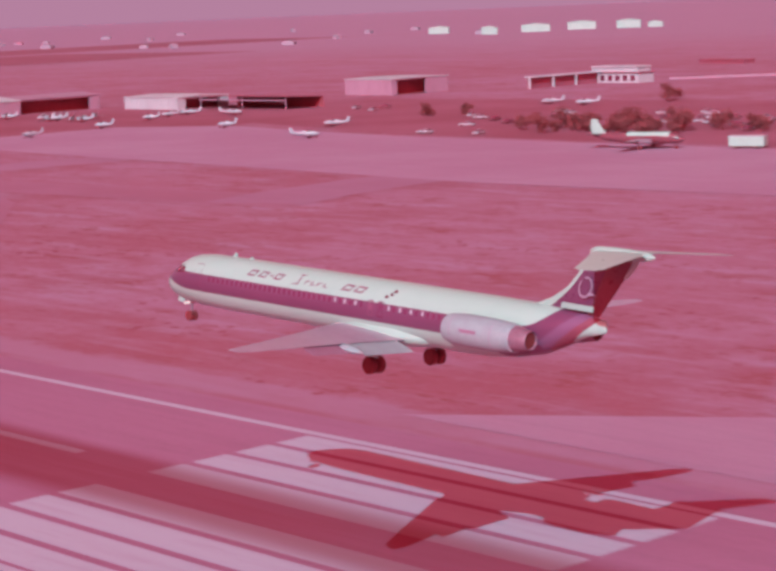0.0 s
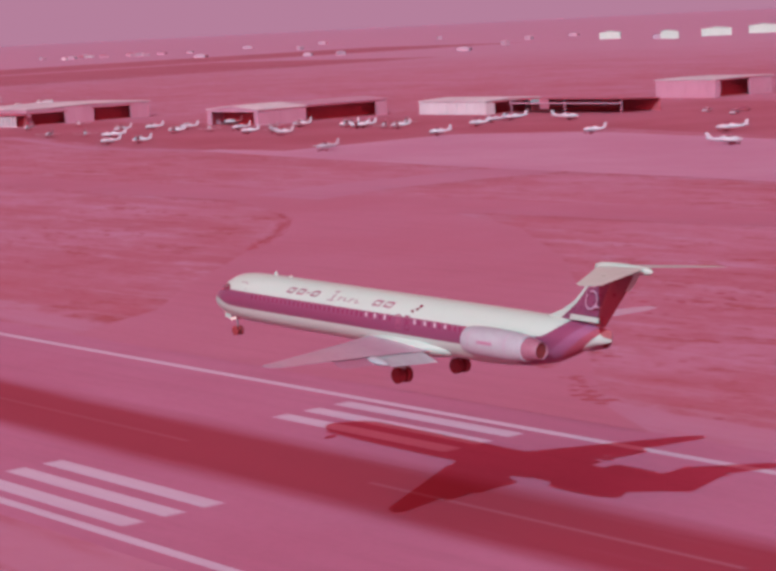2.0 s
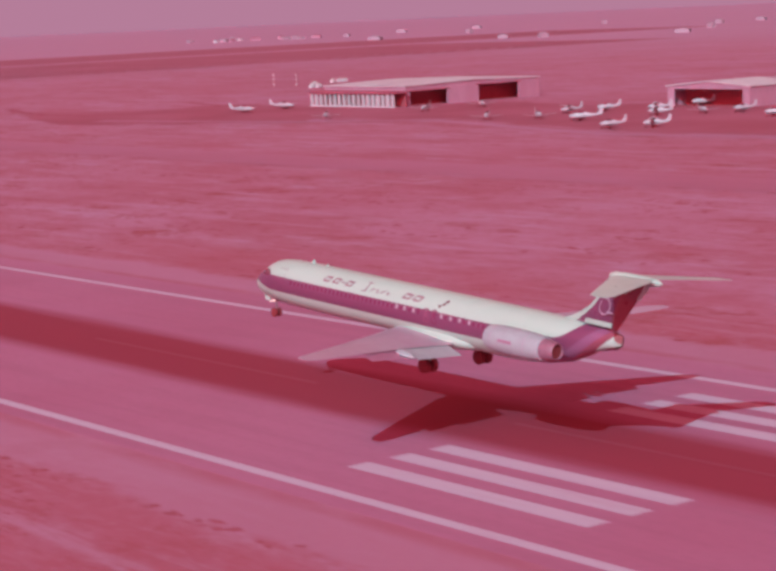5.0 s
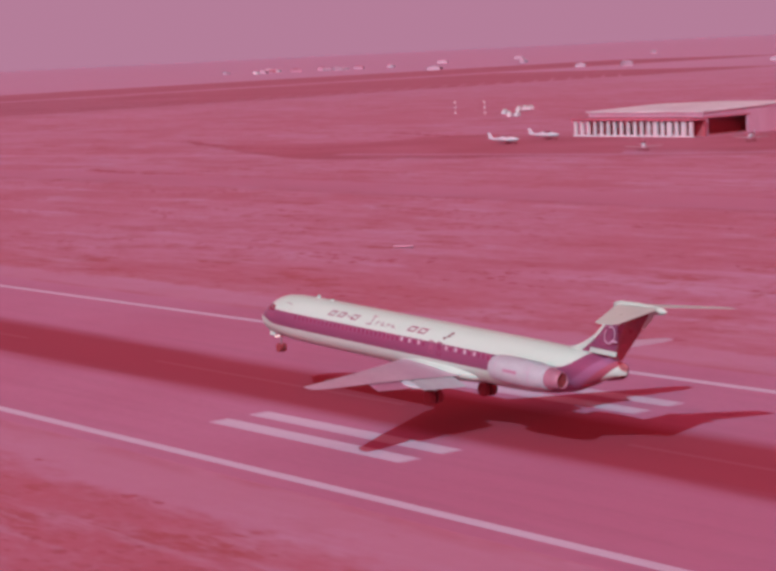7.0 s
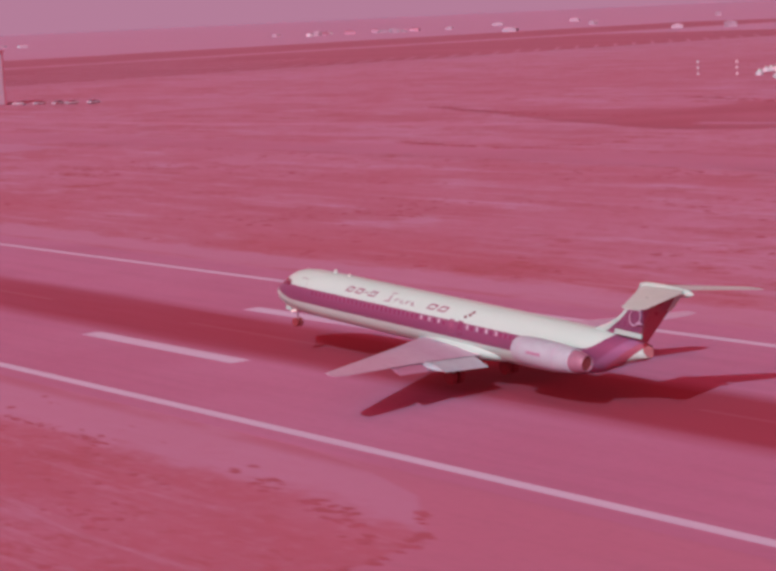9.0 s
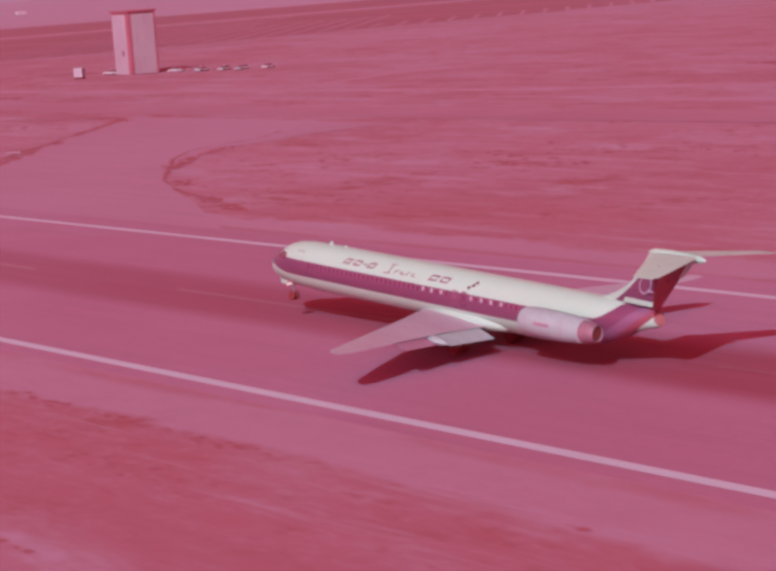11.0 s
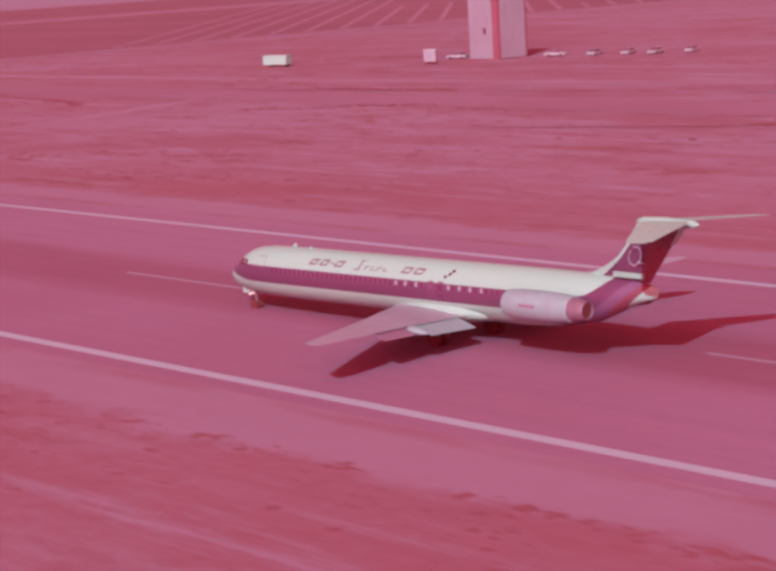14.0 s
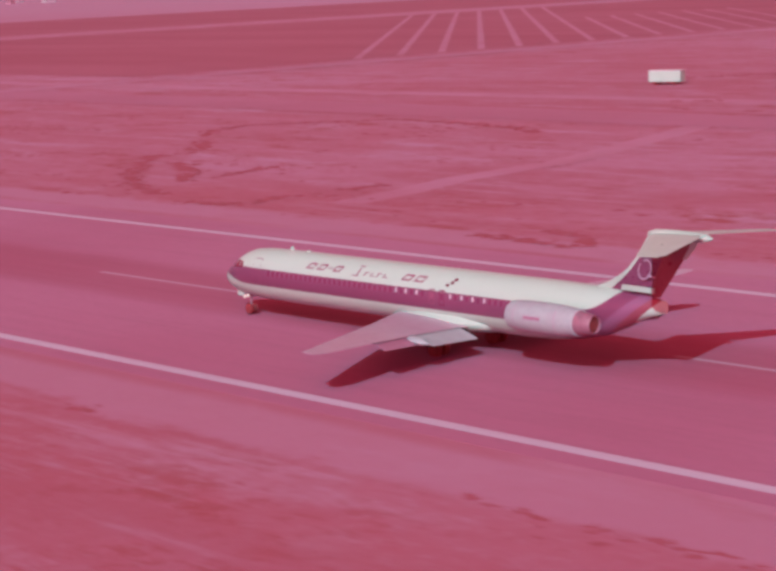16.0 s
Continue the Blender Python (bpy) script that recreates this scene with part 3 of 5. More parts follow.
# ---- the airliner: nose tip at x = 0, tail towards -x, built round its main gear ----
PIVOT = (24.5, 0, 0)
SECTIONS = [(0.0, -0.52, 0.03, 0.03), (-0.08, -0.52, 0.22, 0.22), (-0.3, -0.50, 0.45, 0.46), (-0.7, -0.46, 0.70, 0.73), (-1.2, -0.40, 0.93, 0.98),
            (-1.7, -0.32, 1.10, 1.18), (-2.2, -0.20, 1.24, 1.36), (-2.8, -0.10, 1.38, 1.53), (-3.6, -0.03, 1.51, 1.67), (-4.8, 0.0, 1.62, 1.76),
            (-6.5, 0.0, 1.67, 1.8), (-12.0, 0.0, 1.67, 1.8), (-18.0, 0.0, 1.67, 1.8), (-24.0, 0.0, 1.67, 1.8), (-29.5, 0.0, 1.67, 1.8),
            (-31.5, 0.04, 1.64, 1.76), (-33.5, 0.14, 1.54, 1.63), (-35.5, 0.32, 1.36, 1.42), (-37.0, 0.58, 1.06, 1.06), (-38.0, 0.78, 0.76, 0.76),
            (-38.7, 0.88, 0.46, 0.60), (-39.3, 0.92, 0.24, 0.48), (-39.85, 0.94, 0.08, 0.34), (-39.95, 0.94, 0.02, 0.24)]


def skin(x, ang, out=0.0):
    """Point of the fuselage skin at x; ang in degrees up from the left side."""
    xs = [s[0] for s in SECTIONS][::-1]
    zc, w, h = (float(np.interp(x, xs, [s[k] for s in SECTIONS][::-1])) for k in (1, 2, 3))
    a = radians(ang)
    return (x, (w + out) * math.cos(a), zc + (h + out) * math.sin(a))


def skin_z(x, z, out=0.012, side=1):
    xs = [s[0] for s in SECTIONS][::-1]
    zc, w, h = (float(np.interp(x, xs, [s[k] for s in SECTIONS][::-1])) for k in (1, 2, 3))
    a = math.asin(max(-1, min(1, (z - zc) / h)))
    return (x, side * (w + out) * math.cos(a), zc + (h + out) * math.sin(a))


def patch(bm, corners, side=1, out=0.012, n=3):
    """Four corners (x, z) laid on the fuselage skin as a small raised plate."""
    grid = []
    for j in range(n + 1):
        v = j / n
        row = []
        for i in range(n + 1):
            u = i / n
            x = (1 - v) * ((1 - u) * corners[0][0] + u * corners[1][0]) + v * ((1 - u) * corners[3][0] + u * corners[2][0])
            z = (1 - v) * ((1 - u) * corners[0][1] + u * corners[1][1]) + v * ((1 - u) * corners[3][1] + u * corners[2][1])
            row.append(bm.verts.new(skin_z(x, z, out, side)))
        grid.append(row)
    for j in range(n):
        for i in range(n):
            bm.faces.new((grid[j][i], grid[j][i + 1], grid[j + 1][i + 1], grid[j + 1][i]))


def foil(bm, stations, k=12):
    """Wing-like body: stations of (lead x, y, z, trail x, thickness); twist by a z offset of the trailing edge."""
    rings = []
    for lx, y, z, tx, th, drop in stations:
        c = tx - lx
        up, lo = [], []
        for i in range(k + 1):
            s = i / k
            s2 = s * s * (3 - 2 * s) * 0.5 + s * 0.5
            t = th * (1.48 * math.sqrt(max(s2, 0)) - 0.63 * s2 - 1.76 * s2 ** 2 + 1.42 * s2 ** 3 - 0.51 * s2 ** 4) * 2.0
            up.append((lx + c * s2, y, z + drop * s2 + 0.62 * t))
            lo.append((lx + c * s2, y, z + drop * s2 - 0.42 * t))
        rings.append(up + lo[-2:0:-1])
    loft(bm, rings)


def upright(bm, stations, k=10):
    """Fin-like body: stations of (lead x, z, trail x, thickness)."""
    rings = []
    for lx, z, tx, th in stations:
        c = tx - lx
        up, lo = [], []
        for i in range(k + 1):
            s = i / k
            t = th * (1.48 * math.sqrt(s) - 0.63 * s - 1.76 * s ** 2 + 1.42 * s ** 3 - 0.51 * s ** 4)
            up.append((lx + c * s, t, z))
            lo.append((lx + c * s, -t, z))
        rings.append(up + lo[-2:0:-1])
    loft(bm, rings)


GEAR = []


def build_airliner():
    plane = thing("airliner", "white twin-jet airliner with a plum stripe, landing with flaps down", "aeroplane")

    def p(name, bm, material, label="", parent=None, smooth=True, bevel=0.0):
        return part(name, bm, material, parent or plane, label, PIVOT, smooth, bevel)

    bm = bmesh.new()
    rings = []
    xs = [s[0] for s in SECTIONS[:10]] + [-8, -12, -16, -20, -24, -27, -29.5] + [s[0] for s in SECTIONS[15:]]
    for x in xs:
        rings.append([skin(x, 360 * i / 56) for i in range(56)])
    loft(bm, rings)
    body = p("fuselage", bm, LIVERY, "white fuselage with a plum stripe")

    # cockpit panes, two sides
    for side in (1, -1):
        for c in (((-1.62, 0.34), (-2.15, 0.40), (-2.35, 0.86), (-1.92, 0.78)), ((-2.2, 0.40), (-2.75, 0.44), (-2.85, 0.92), (-2.4, 0.88)),
                  ((-2.82, 0.46), (-3.3, 0.52), (-3.3, 0.86), (-2.92, 0.90))):
            bm = bmesh.new()
            patch(bm, c, side)
            p("cockpit_window", bm, GLASS_M, "dark cockpit pane", body)
    bm = bmesh.new()
    rows = []
    for x, z in ((-1.52, 0.42), (-1.88, 0.80)):
        rows.append([bm.verts.new((x - 0.35 * abs(y), y, z)) for y in (-0.5, -0.2, 0.2, 0.5)])
    for i in range(3):
        bm.faces.new((rows[0][i], rows[0][i + 1], rows[1][i + 1], rows[1][i]))
    p("windscreen", bm, GLASS_M, "dark windscreen", body)

    # cabin windows: dim panes in the stripe, a few of them bright and pale
    bright = (-19.1, -20.0, -21.0, -24.0, -25.0, -25.95, -26.95)
    for side in (1, -1):
        for i in range(46):
            x = -6.3 - i * 0.49
            if min(abs(x - b) for b in bright) < 0.32 or abs(x + 22.6) < 0.9:
                continue
            bm = bmesh.new()
            patch(bm, ((x, 0.18), (x - 0.24, 0.18), (x - 0.24, 0.50), (x, 0.50)), side, 0.008, 1)
            p("cabin_window", bm, DIM_GLASS, "", body)
        for x in bright:
            bm = bmesh.new()
            patch(bm, ((x, 0.24), (x - 0.2, 0.24), (x - 0.2, 0.52), (x, 0.52)), side, 0.012, 2)
            p("cabin_window", bm, PALE_GLASS, "bright pale cabin window", body)
        for x0 in (-22.2, -23.1):
            bm = bmesh.new()
            w = 0.5
            for c in (((x0, -0.25), (x0 - w, -0.25), (x0 - w, -0.17), (x0, -0.17)), ((x0, 0.62), (x0 - w, 0.62), (x0 - w, 0.70), (x0, 0.70)),
                      ((x0, -0.17), (x0 - 0.07, -0.17), (x0 - 0.07, 0.62), (x0, 0.62)), ((x0 - w + 0.07, -0.17), (x0 - w, -0.17), (x0 - w, 0.62), (x0 - w + 0.07, 0.62)),
                      ((x0 - 0.12, 0.1), (x0 - w + 0.12, 0.1), (x0 - w + 0.12, 0.5), (x0 - 0.12, 0.5))):
                patch(bm, c, side, 0.014, 2)
            p("overwing_exit", bm, DIM_GLASS if x0 < -22.5 else LETTER, "overwing exit with a bright outline", body)
        for x0, w, z0, z1 in ((-4.6, 0.85, -0.55, 1.2),):
            bm = bmesh.new()
            for c in (((x0, z0), (x0 - w, z0), (x0 - w, z0 + 0.04), (x0, z0 + 0.04)), ((x0, z1), (x0 - w, z1), (x0 - w, z1 + 0.04), (x0, z1 + 0.04)),
                      ((x0, z0), (x0 - 0.04, z0), (x0 - 0.04, z1), (x0, z1)), ((x0 - w, z0), (x0 - w + 0.04, z0), (x0 - w + 0.04, z1), (x0 - w, z1))):
                patch(bm, c, side, 0.006, 4)
            p("entry_door", bm, LETTER, "thin outline of the forward door", body)

    # title on the cabin roof as plain slanted frames and bars
    def frame_mark(x, w, z0, z1, t, side):
        bm = bmesh.new()
        lean = 0.34
        q = lambda u, v: (x - w * u + lean * (0.5 - v), z0 + (z1 - z0) * v)
        a, b = t / w, t / (z1 - z0) * 0.7
        for u0, u1, v0, v1 in ((0, a, 0, 1), (1 - a, 1, 0, 1), (a, 1 - a, 0, b), (a, 1 - a, 1 - b, 1)):
            patch(bm, (q(u0, v0), q(u1, v0), q(u1, v1), q(u0, v1)), side, 0.012, 2)
        p("title_block", bm, LETTER, "slanted wine-coloured title block", body)

    def bar_mark(x, w, z0, z1, side):
        bm = bmesh.new()
        patch(bm, ((x + 0.1, z0), (x - w + 0.1, z0), (x - w - 0.1, z1), (x - 0.1, z1)), side, 0.012, 2)
        p("title_bar", bm, LETTER, "wine-coloured title bar", body)

    for side in (1, -1):
        for x in (-10.3, -11.4, -12.95):
            frame_mark(x, 0.74, 0.98, 1.35, 0.135, side)
        bar_mark(-12.4, 0.35, 1.12, 1.2, side)
        for x in (-19.6, -20.75):
            frame_mark(x, 0.82, 0.98, 1.35, 0.135, side)
        bar_mark(-15.3, 0.14, 0.9, 1.5, side)
        bar_mark(-14.8, 0.6, 0.89, 0.95, side)
        bar_mark(-15.2, 0.55, 1.45, 1.5, side)
        for i in range(4):
            bar_mark(-15.95 - i * 0.6, 0.12, 0.97, 1.2, side)
            bar_mark(-16.0 - i * 0.6, 0.38, 0.97 if i % 2 else 1.15, 1.02 if i % 2 else 1.2, side)
        for x, z in ((-23.45, 1.0), (-23.8, 1.16), (-24.0, 1.34)):
            bm = bmesh.new()
            patch(bm, ((x, z), (x - 0.2, z - 0.11), (x - 0.4, z), (x - 0.2, z + 0.11)), side, 0.012, 1)
            p("emblem_lozenge", bm, GLASS_M, "small dark lozenge emblem", body)
    for x, h in ((-6.9, 0.26), (-8.6, 0.12)):
        bm = bmesh.new()
        prism(bm, ((x, 1.75), (x - 0.45, 1.75), (x - 0.42, 1.8 + h), (x - 0.25, 1.8 + h)), -0.04, 0.04)
        p("antenna", bm, WHITE, "white blade antenna", body)

    # wings with slats, flaps and flap track fairings
    for side, word in ((1, "left"), (-1, "right")):
        bm = bmesh.new()
        foil(bm, [(-18.4, side * 0.9, -1.30, -25.5, 0.48, -0.12), (-19.1, side * 2.2, -1.22, -25.4, 0.40, -0.10), (-21.1, side * 5.6, -1.02, -25.8, 0.29, -0.06),
                  (-24.6, side * 11.5, -0.58, -27.3, 0.16, -0.03), (-27.2, side * 15.9, -0.25, -28.5, 0.07, 0.0), (-27.7, side * 16.4, -0.20, -28.55, 0.035, 0.0)], 14)
        wing = p("wing", bm, WING, "pale grey swept wing")
        bm = bmesh.new()
        foil(bm, [(-18.95, side * 2.4, -1.38, -19.7, 0.06, 0.24), (-24.25, side * 11.5, -0.70, -24.8, 0.05, 0.16), (-27.0, side * 16.0, -0.31, -27.4, 0.03, 0.08)], 6)
        p("slat", bm, SILVER, "bright extended slat", wing)
        # the outboard flap carries its shade in a darker base colour
        for (y0, x0, z0), (y1, x1, z1), ch, mat, tag in (((2.1, -25.1, -1.34), (6.3, -25.7, -1.06), 1.75, SILVER, "bright lowered inboard flap"),
                                                          ((7.5, -25.95, -0.96), (10.6, -26.75, -0.70), 1.25, SHADED_FLAP_PANEL, "lowered outboard flap, its shade painted in as dull rose")):
            bm = bmesh.new()
            foil(bm, [(x0, side * y0, z0, x0 - ch, 0.10, -ch * 0.30), (x1, side * y1, z1, x1 - ch * 0.9, 0.08, -ch * 0.30)], 6)
            p("flap", bm, mat, tag, wing)
        for y, x, z in ((6.9, -25.3, -1.02),):
            bm = bmesh.new()
            k, st = 10, ((0, 0.03), (0.4, 0.2), (1.1, 0.3), (1.8, 0.26), (2.4, 0.05))
            loft(bm, [[(x - s_, side * y + 1.6 * r * math.cos(2 * math.pi * i / k), z - 0.05 - 0.1 * s_ + 0.8 * r * math.sin(2 * math.pi * i / k)) for i in range(k)] for s_, r in st])
            p("flap_fairing", bm, SILVER, "bright flap track fairing", wing)
        bm = bmesh.new()
        foil(bm, [(-26.9, side * 11.4, -0.56, -27.5, 0.04, -0.02), (-28.05, side * 15.6, -0.26, -28.6, 0.03, 0.0)], 5)
        p("aileron", bm, WING, "", wing)
    # belly fairing
    bm = bmesh.new()
    loft(bm, [[(x, w * math.cos(2 * math.pi * i / 20), -1.25 + h * math.sin(2 * math.pi * i / 20)) for i in range(20)]
              for x, w, h in ((-17.2, 0.3, 0.2), (-18.6, 1.3, 0.6), (-21.0, 1.75, 0.78), (-24.5, 1.75, 0.78), (-26.6, 1.3, 0.55), (-28.2, 0.3, 0.2))])
    p("belly_fairing", bm, WHITE, "white wing root fairing")

    # engines on the rear fuselage
    for side in (1, -1):
        cy, cz = side * 2.74, 0.10
        bm = bmesh.new()
        disc_stack(bm, 0, cy, cz, [(-31.9, 0.58), (-30.8, 0.64), (-30.6, 0.69), (-30.52, 0.75), (-30.56, 0.80), (-30.9, 0.88), (-31.8, 0.94), (-33.2, 0.945), (-34.6, 0.90),
                                   (-35.75, 0.80), (-35.8, 0.74)], 36)
        nac = p("nacelle", bm, SILVER, "silver engine nacelle")
        bm = bmesh.new()
        disc_stack(bm, 0, cy, cz, [(-31.6, 0.60), (-31.65, 0.3), (-31.4, 0.02)], 24)
        p("fan", bm, SOOT, "dark fan face", nac)
        bm = bmesh.new()
        disc_stack(bm, 0, cy, cz, [(-35.5, 0.75), (-36.2, 0.66), (-36.85, 0.54), (-36.9, 0.50), (-36.8, 0.475), (-35.9, 0.46), (-35.9, 0.02)], 30)
        p("exhaust_nozzle", bm, HOT_METAL, "heat-stained metal exhaust nozzle", nac)
        bm = bmesh.new()
        disc_stack(bm, 0, cy, cz, [(-36.76, 0.47), (-36.4, 0.465), (-36.3, 0.2), (-36.7, 0.02)], 24)
        p("exhaust_core", bm, SOOT, "sooty exhaust opening", nac)
        bm = bmesh.new()
        box(bm, -32.2, -33.5, cy + side * 0.935 - 0.05, cy + side * 0.935 + 0.01, cz + 0.02, cz + 0.22)
        p("cowl_panel", bm, SHADED_FLAP_PANEL, "small dull rose panel on the cowl", nac)
        for x, r in ((-31.3, 0.912), (-34.5, 0.906)):
            bm = bmesh.new()
            disc_stack(bm, 0, cy, cz, [(x, r), (x - 0.05, r + 0.004)], 36)
            p("cowl_seam", bm, WING, "", nac)
        bm = bmesh.new()
        foil(bm, [(-31.4, side * 1.2, cz - 0.1, -35.7, 0.20, 0.0), (-31.6, side * 2.1, cz, -35.5, 0.17, 0.0)], 8)
        p("pylon", bm, WHITE, "white engine pylon")

    # tail
    bm = bmesh.new()
    upright(bm, [(-33.4, 1.20, -38.9, 0.10), (-35.1, 1.85, -39.1, 0.22), (-36.0, 2.2, -39.3, 0.28), (-36.75, 2.65, -39.6, 0.30), (-37.85, 3.7, -40.4, 0.28), (-38.8, 5.1, -41.4, 0.26)], 12)
    fin = p("fin", bm, PLUM_M, "plum tail fin")
    bm = bmesh.new()
    upright(bm, [(-38.55, 1.45, -39.4, 0.20), (-39.0, 2.6, -40.3, 0.25), (-39.95, 4.85, -42.0, 0.23)], 6)
    rudder = p("rudder", bm, RED_M, "crimson rudder", fin)
    bm = bmesh.new()
    upright(bm, [(-41.05, 3.75, -41.35, 0.08), (-41.5, 4.4, -41.95, 0.10), (-41.7, 4.85, -42.25, 0.12)], 5)
    p("rudder_tip", bm, WHITE, "white strip on the upper rudder edge", rudder)
    bm = bmesh.new()
    edge = [(-33.0, 1.30, -36.0, 0.20), (-34.2, 1.62, -36.45, 0.27), (-35.1, 1.90, -36.8, 0.31), (-35.9, 2.23, -37.15, 0.32), (-36.67, 2.68, -37.5, 0.31),
            (-37.1, 3.0, -37.78, 0.30), (-37.8, 3.72, -38.3, 0.28), (-38.75, 5.1, -39.3, 0.26)]
    upright(bm, edge, 8)
    p("leading_edge", bm, WHITE, "white fin leading edge", fin)
    for side in (1, -1):
        bm = bmesh.new()
        y = side * 0.335
        for c in (((-36.8, 1.74), (-39.2, 1.72), (-39.25, 2.02), (-36.9, 2.06)),):
            v = [bm.verts.new((x, yy, z)) for yy in (y, y - side * 0.06) for x, z in c]
            for f in ((0, 1, 2, 3), (4, 5, 6, 7), (0, 1, 5, 4), (1, 2, 6, 5), (2, 3, 7, 6), (3, 0, 4, 7)):
                bm.faces.new([v[i] for i in f])
        p("fin_band", bm, WHITE, "white band across the fin", fin, smooth=False)
        bm = bmesh.new()
        k = 28
        cx, cz = -38.6, 3.05
        ringv = []
        for r, off in ((0.50, 0.32), (0.60, 0.32)):
            ringv.append([bm.verts.new((cx + r * 0.82 * math.cos(2 * math.pi * i / k) - 0.25 * r * math.sin(2 * math.pi * i / k), side * off, cz + r * math.sin(2 * math.pi * i / k))) for i in range(k)])
        for i in range(k):
            if i in (3, 4):
                continue
            bm.faces.new((ringv[0][i], ringv[0][(i + 1) % k], ringv[1][(i + 1) % k], ringv[1][i]))
        p("emblem_ring", bm, WING, "thin pale ring emblem", fin, smooth=False)
        bm = bmesh.new()
        v = [bm.verts.new((x, side * 0.342, z)) for x, z in ((-38.75, 2.72), (-38.85, 2.62), (-39.5, 2.64), (-39.0, 2.78))]
        bm.faces.new(v)
        p("emblem_tail", bm, WING, "pale stroke of the emblem", fin, smooth=False)
    bm = bmesh.new()
    disc_stack(bm, 0, 0, 5.05, [(-38.62, 0.03), (-38.75, 0.16), (-39.2, 0.30), (-40.6, 0.34), (-42.0, 0.30), (-42.9, 0.22), (-43.2, 0.05)], 20)
    p("bullet_fairing", bm, WHITE, "white fairing on top of the fin")
    for side in (1, -1):
        bm = bmesh.new()
        foil(bm, [(-39.0, side * 0.1, 5.10, -42.5, 0.115, 0.16), (-42.4, side * 5.4, 4.84, -44.05, 0.05, 0.07), (-42.8, side * 5.6, 4.83, -44.1, 0.025, 0.05)], 10)
        tail = p("tailplane", bm, WHITE, "white swept tailplane")
        bm = bmesh.new()
        foil(bm, [(-42.3, side * 0.5, 5.22, -42.95, 0.04, 0.03), (-43.75, side * 5.3, 4.90, -44.25, 0.025, 0.02)], 5)
        p("elevator", bm, WHITE, "", tail)

    # landing gear
    def wheel(x, y, z, r, w, parent):
        bm = bmesh.new()
        disc_stack(bm, x, y, z, [(-w, r * 0.62), (-w, r * 0.86), (-w * 0.72, r * 0.98), (0, r), (w * 0.72, r * 0.98), (w, r * 0.86), (w, r * 0.62)], 24, "y")
        t = p("tyre", bm, TYRE, "", parent)
        bm = bmesh.new()
        disc_stack(bm, x, y, z, [(-w * 0.9, r * 0.2), (-w * 0.86, r * 0.6), (w * 0.86, r * 0.6), (w * 0.9, r * 0.2)], 20, "y")
        p("rim", bm, RED_M, "", parent)

    for side in (1, -1):
        bm = bmesh.new()
        tube(bm, (-23.8, side * 2.5, -1.62), (-23.8, side * 2.5, -2.97), 0.14, 0.11)
        tube(bm, (-23.8, side * 2.1, -2.95), (-23.8, side * 2.9, -2.95), 0.08)
        leg = p("main_gear", bm, METAL, "main landing gear leg")
        GEAR.append(leg)
        for dy in (-0.34, 0.34):
            wheel(-23.8, side * 2.5 + dy, -2.98, 0.53, 0.21, leg)
        bm = bmesh.new()
        tube(bm, (-23.8, side * 2.5, -2.1), (-23.8, side * 1.3, -1.7), 0.07)
        p("side_brace", bm, METAL, "", leg)
        bm = bmesh.new()
        box(bm, -24.5, -23.5, side * 2.78, side * 2.84, -2.45, -1.72)
        p("gear_door", bm, WHITE, "white gear door", leg)
    bm = bmesh.new()
    tube(bm, (-2.3, 0, -1.3), (-2.3, 0, -2.68), 0.10, 0.08)
    tube(bm, (-2.3, -0.25, -2.66), (-2.3, 0.25, -2.66), 0.06)
    tube(bm, (-2.3, 0, -1.9), (-3.1, 0, -1.5), 0.05)
    leg = p("nose_gear", bm, METAL, "nose landing gear leg")
    for dy in (-0.2, 0.2):
        wheel(-2.3, dy, -2.68, 0.36, 0.12, leg)
    bm = bmesh.new()
    for dy in (-0.14, 0.14):
        disc_stack(bm, -1.75, dy, -1.85, [(0.0, 0.11), (-0.12, 0.08)], 14)
    p("taxi_light", bm, LAMP, "lit taxi light", leg)
    for side in (1, -1):
        bm = bmesh.new()
        box(bm, -2.1, -1.4, side * 0.4, side * 0.45, -1.75, -1.2)
        p("gear_door", bm, WHITE, "white nose gear door", leg)
    return plane


airliner = build_airliner()


# ---- buildings ----
def pierced(bm, axis, at_, a0, a1, h, thick, holes):
    """A wall along x (axis 'x', at y = at_) or along y, with door openings (from, to, height)."""
    def slab(p, q, z0, z1):
        if q - p < 0.01 or z1 - z0 < 0.01:
            return
        if axis == "x":
            box(bm, p, q, at_ - thick, at_, z0, z1)
        else:
            box(bm, at_, at_ + thick, p, q, z0, z1)
    cur = a0
    for b0, b1, hz in sorted(holes):
        slab(cur, b0, 0, h)
        slab(b0, b1, hz, h)
        cur = b1
    slab(cur, a1, 0, h)


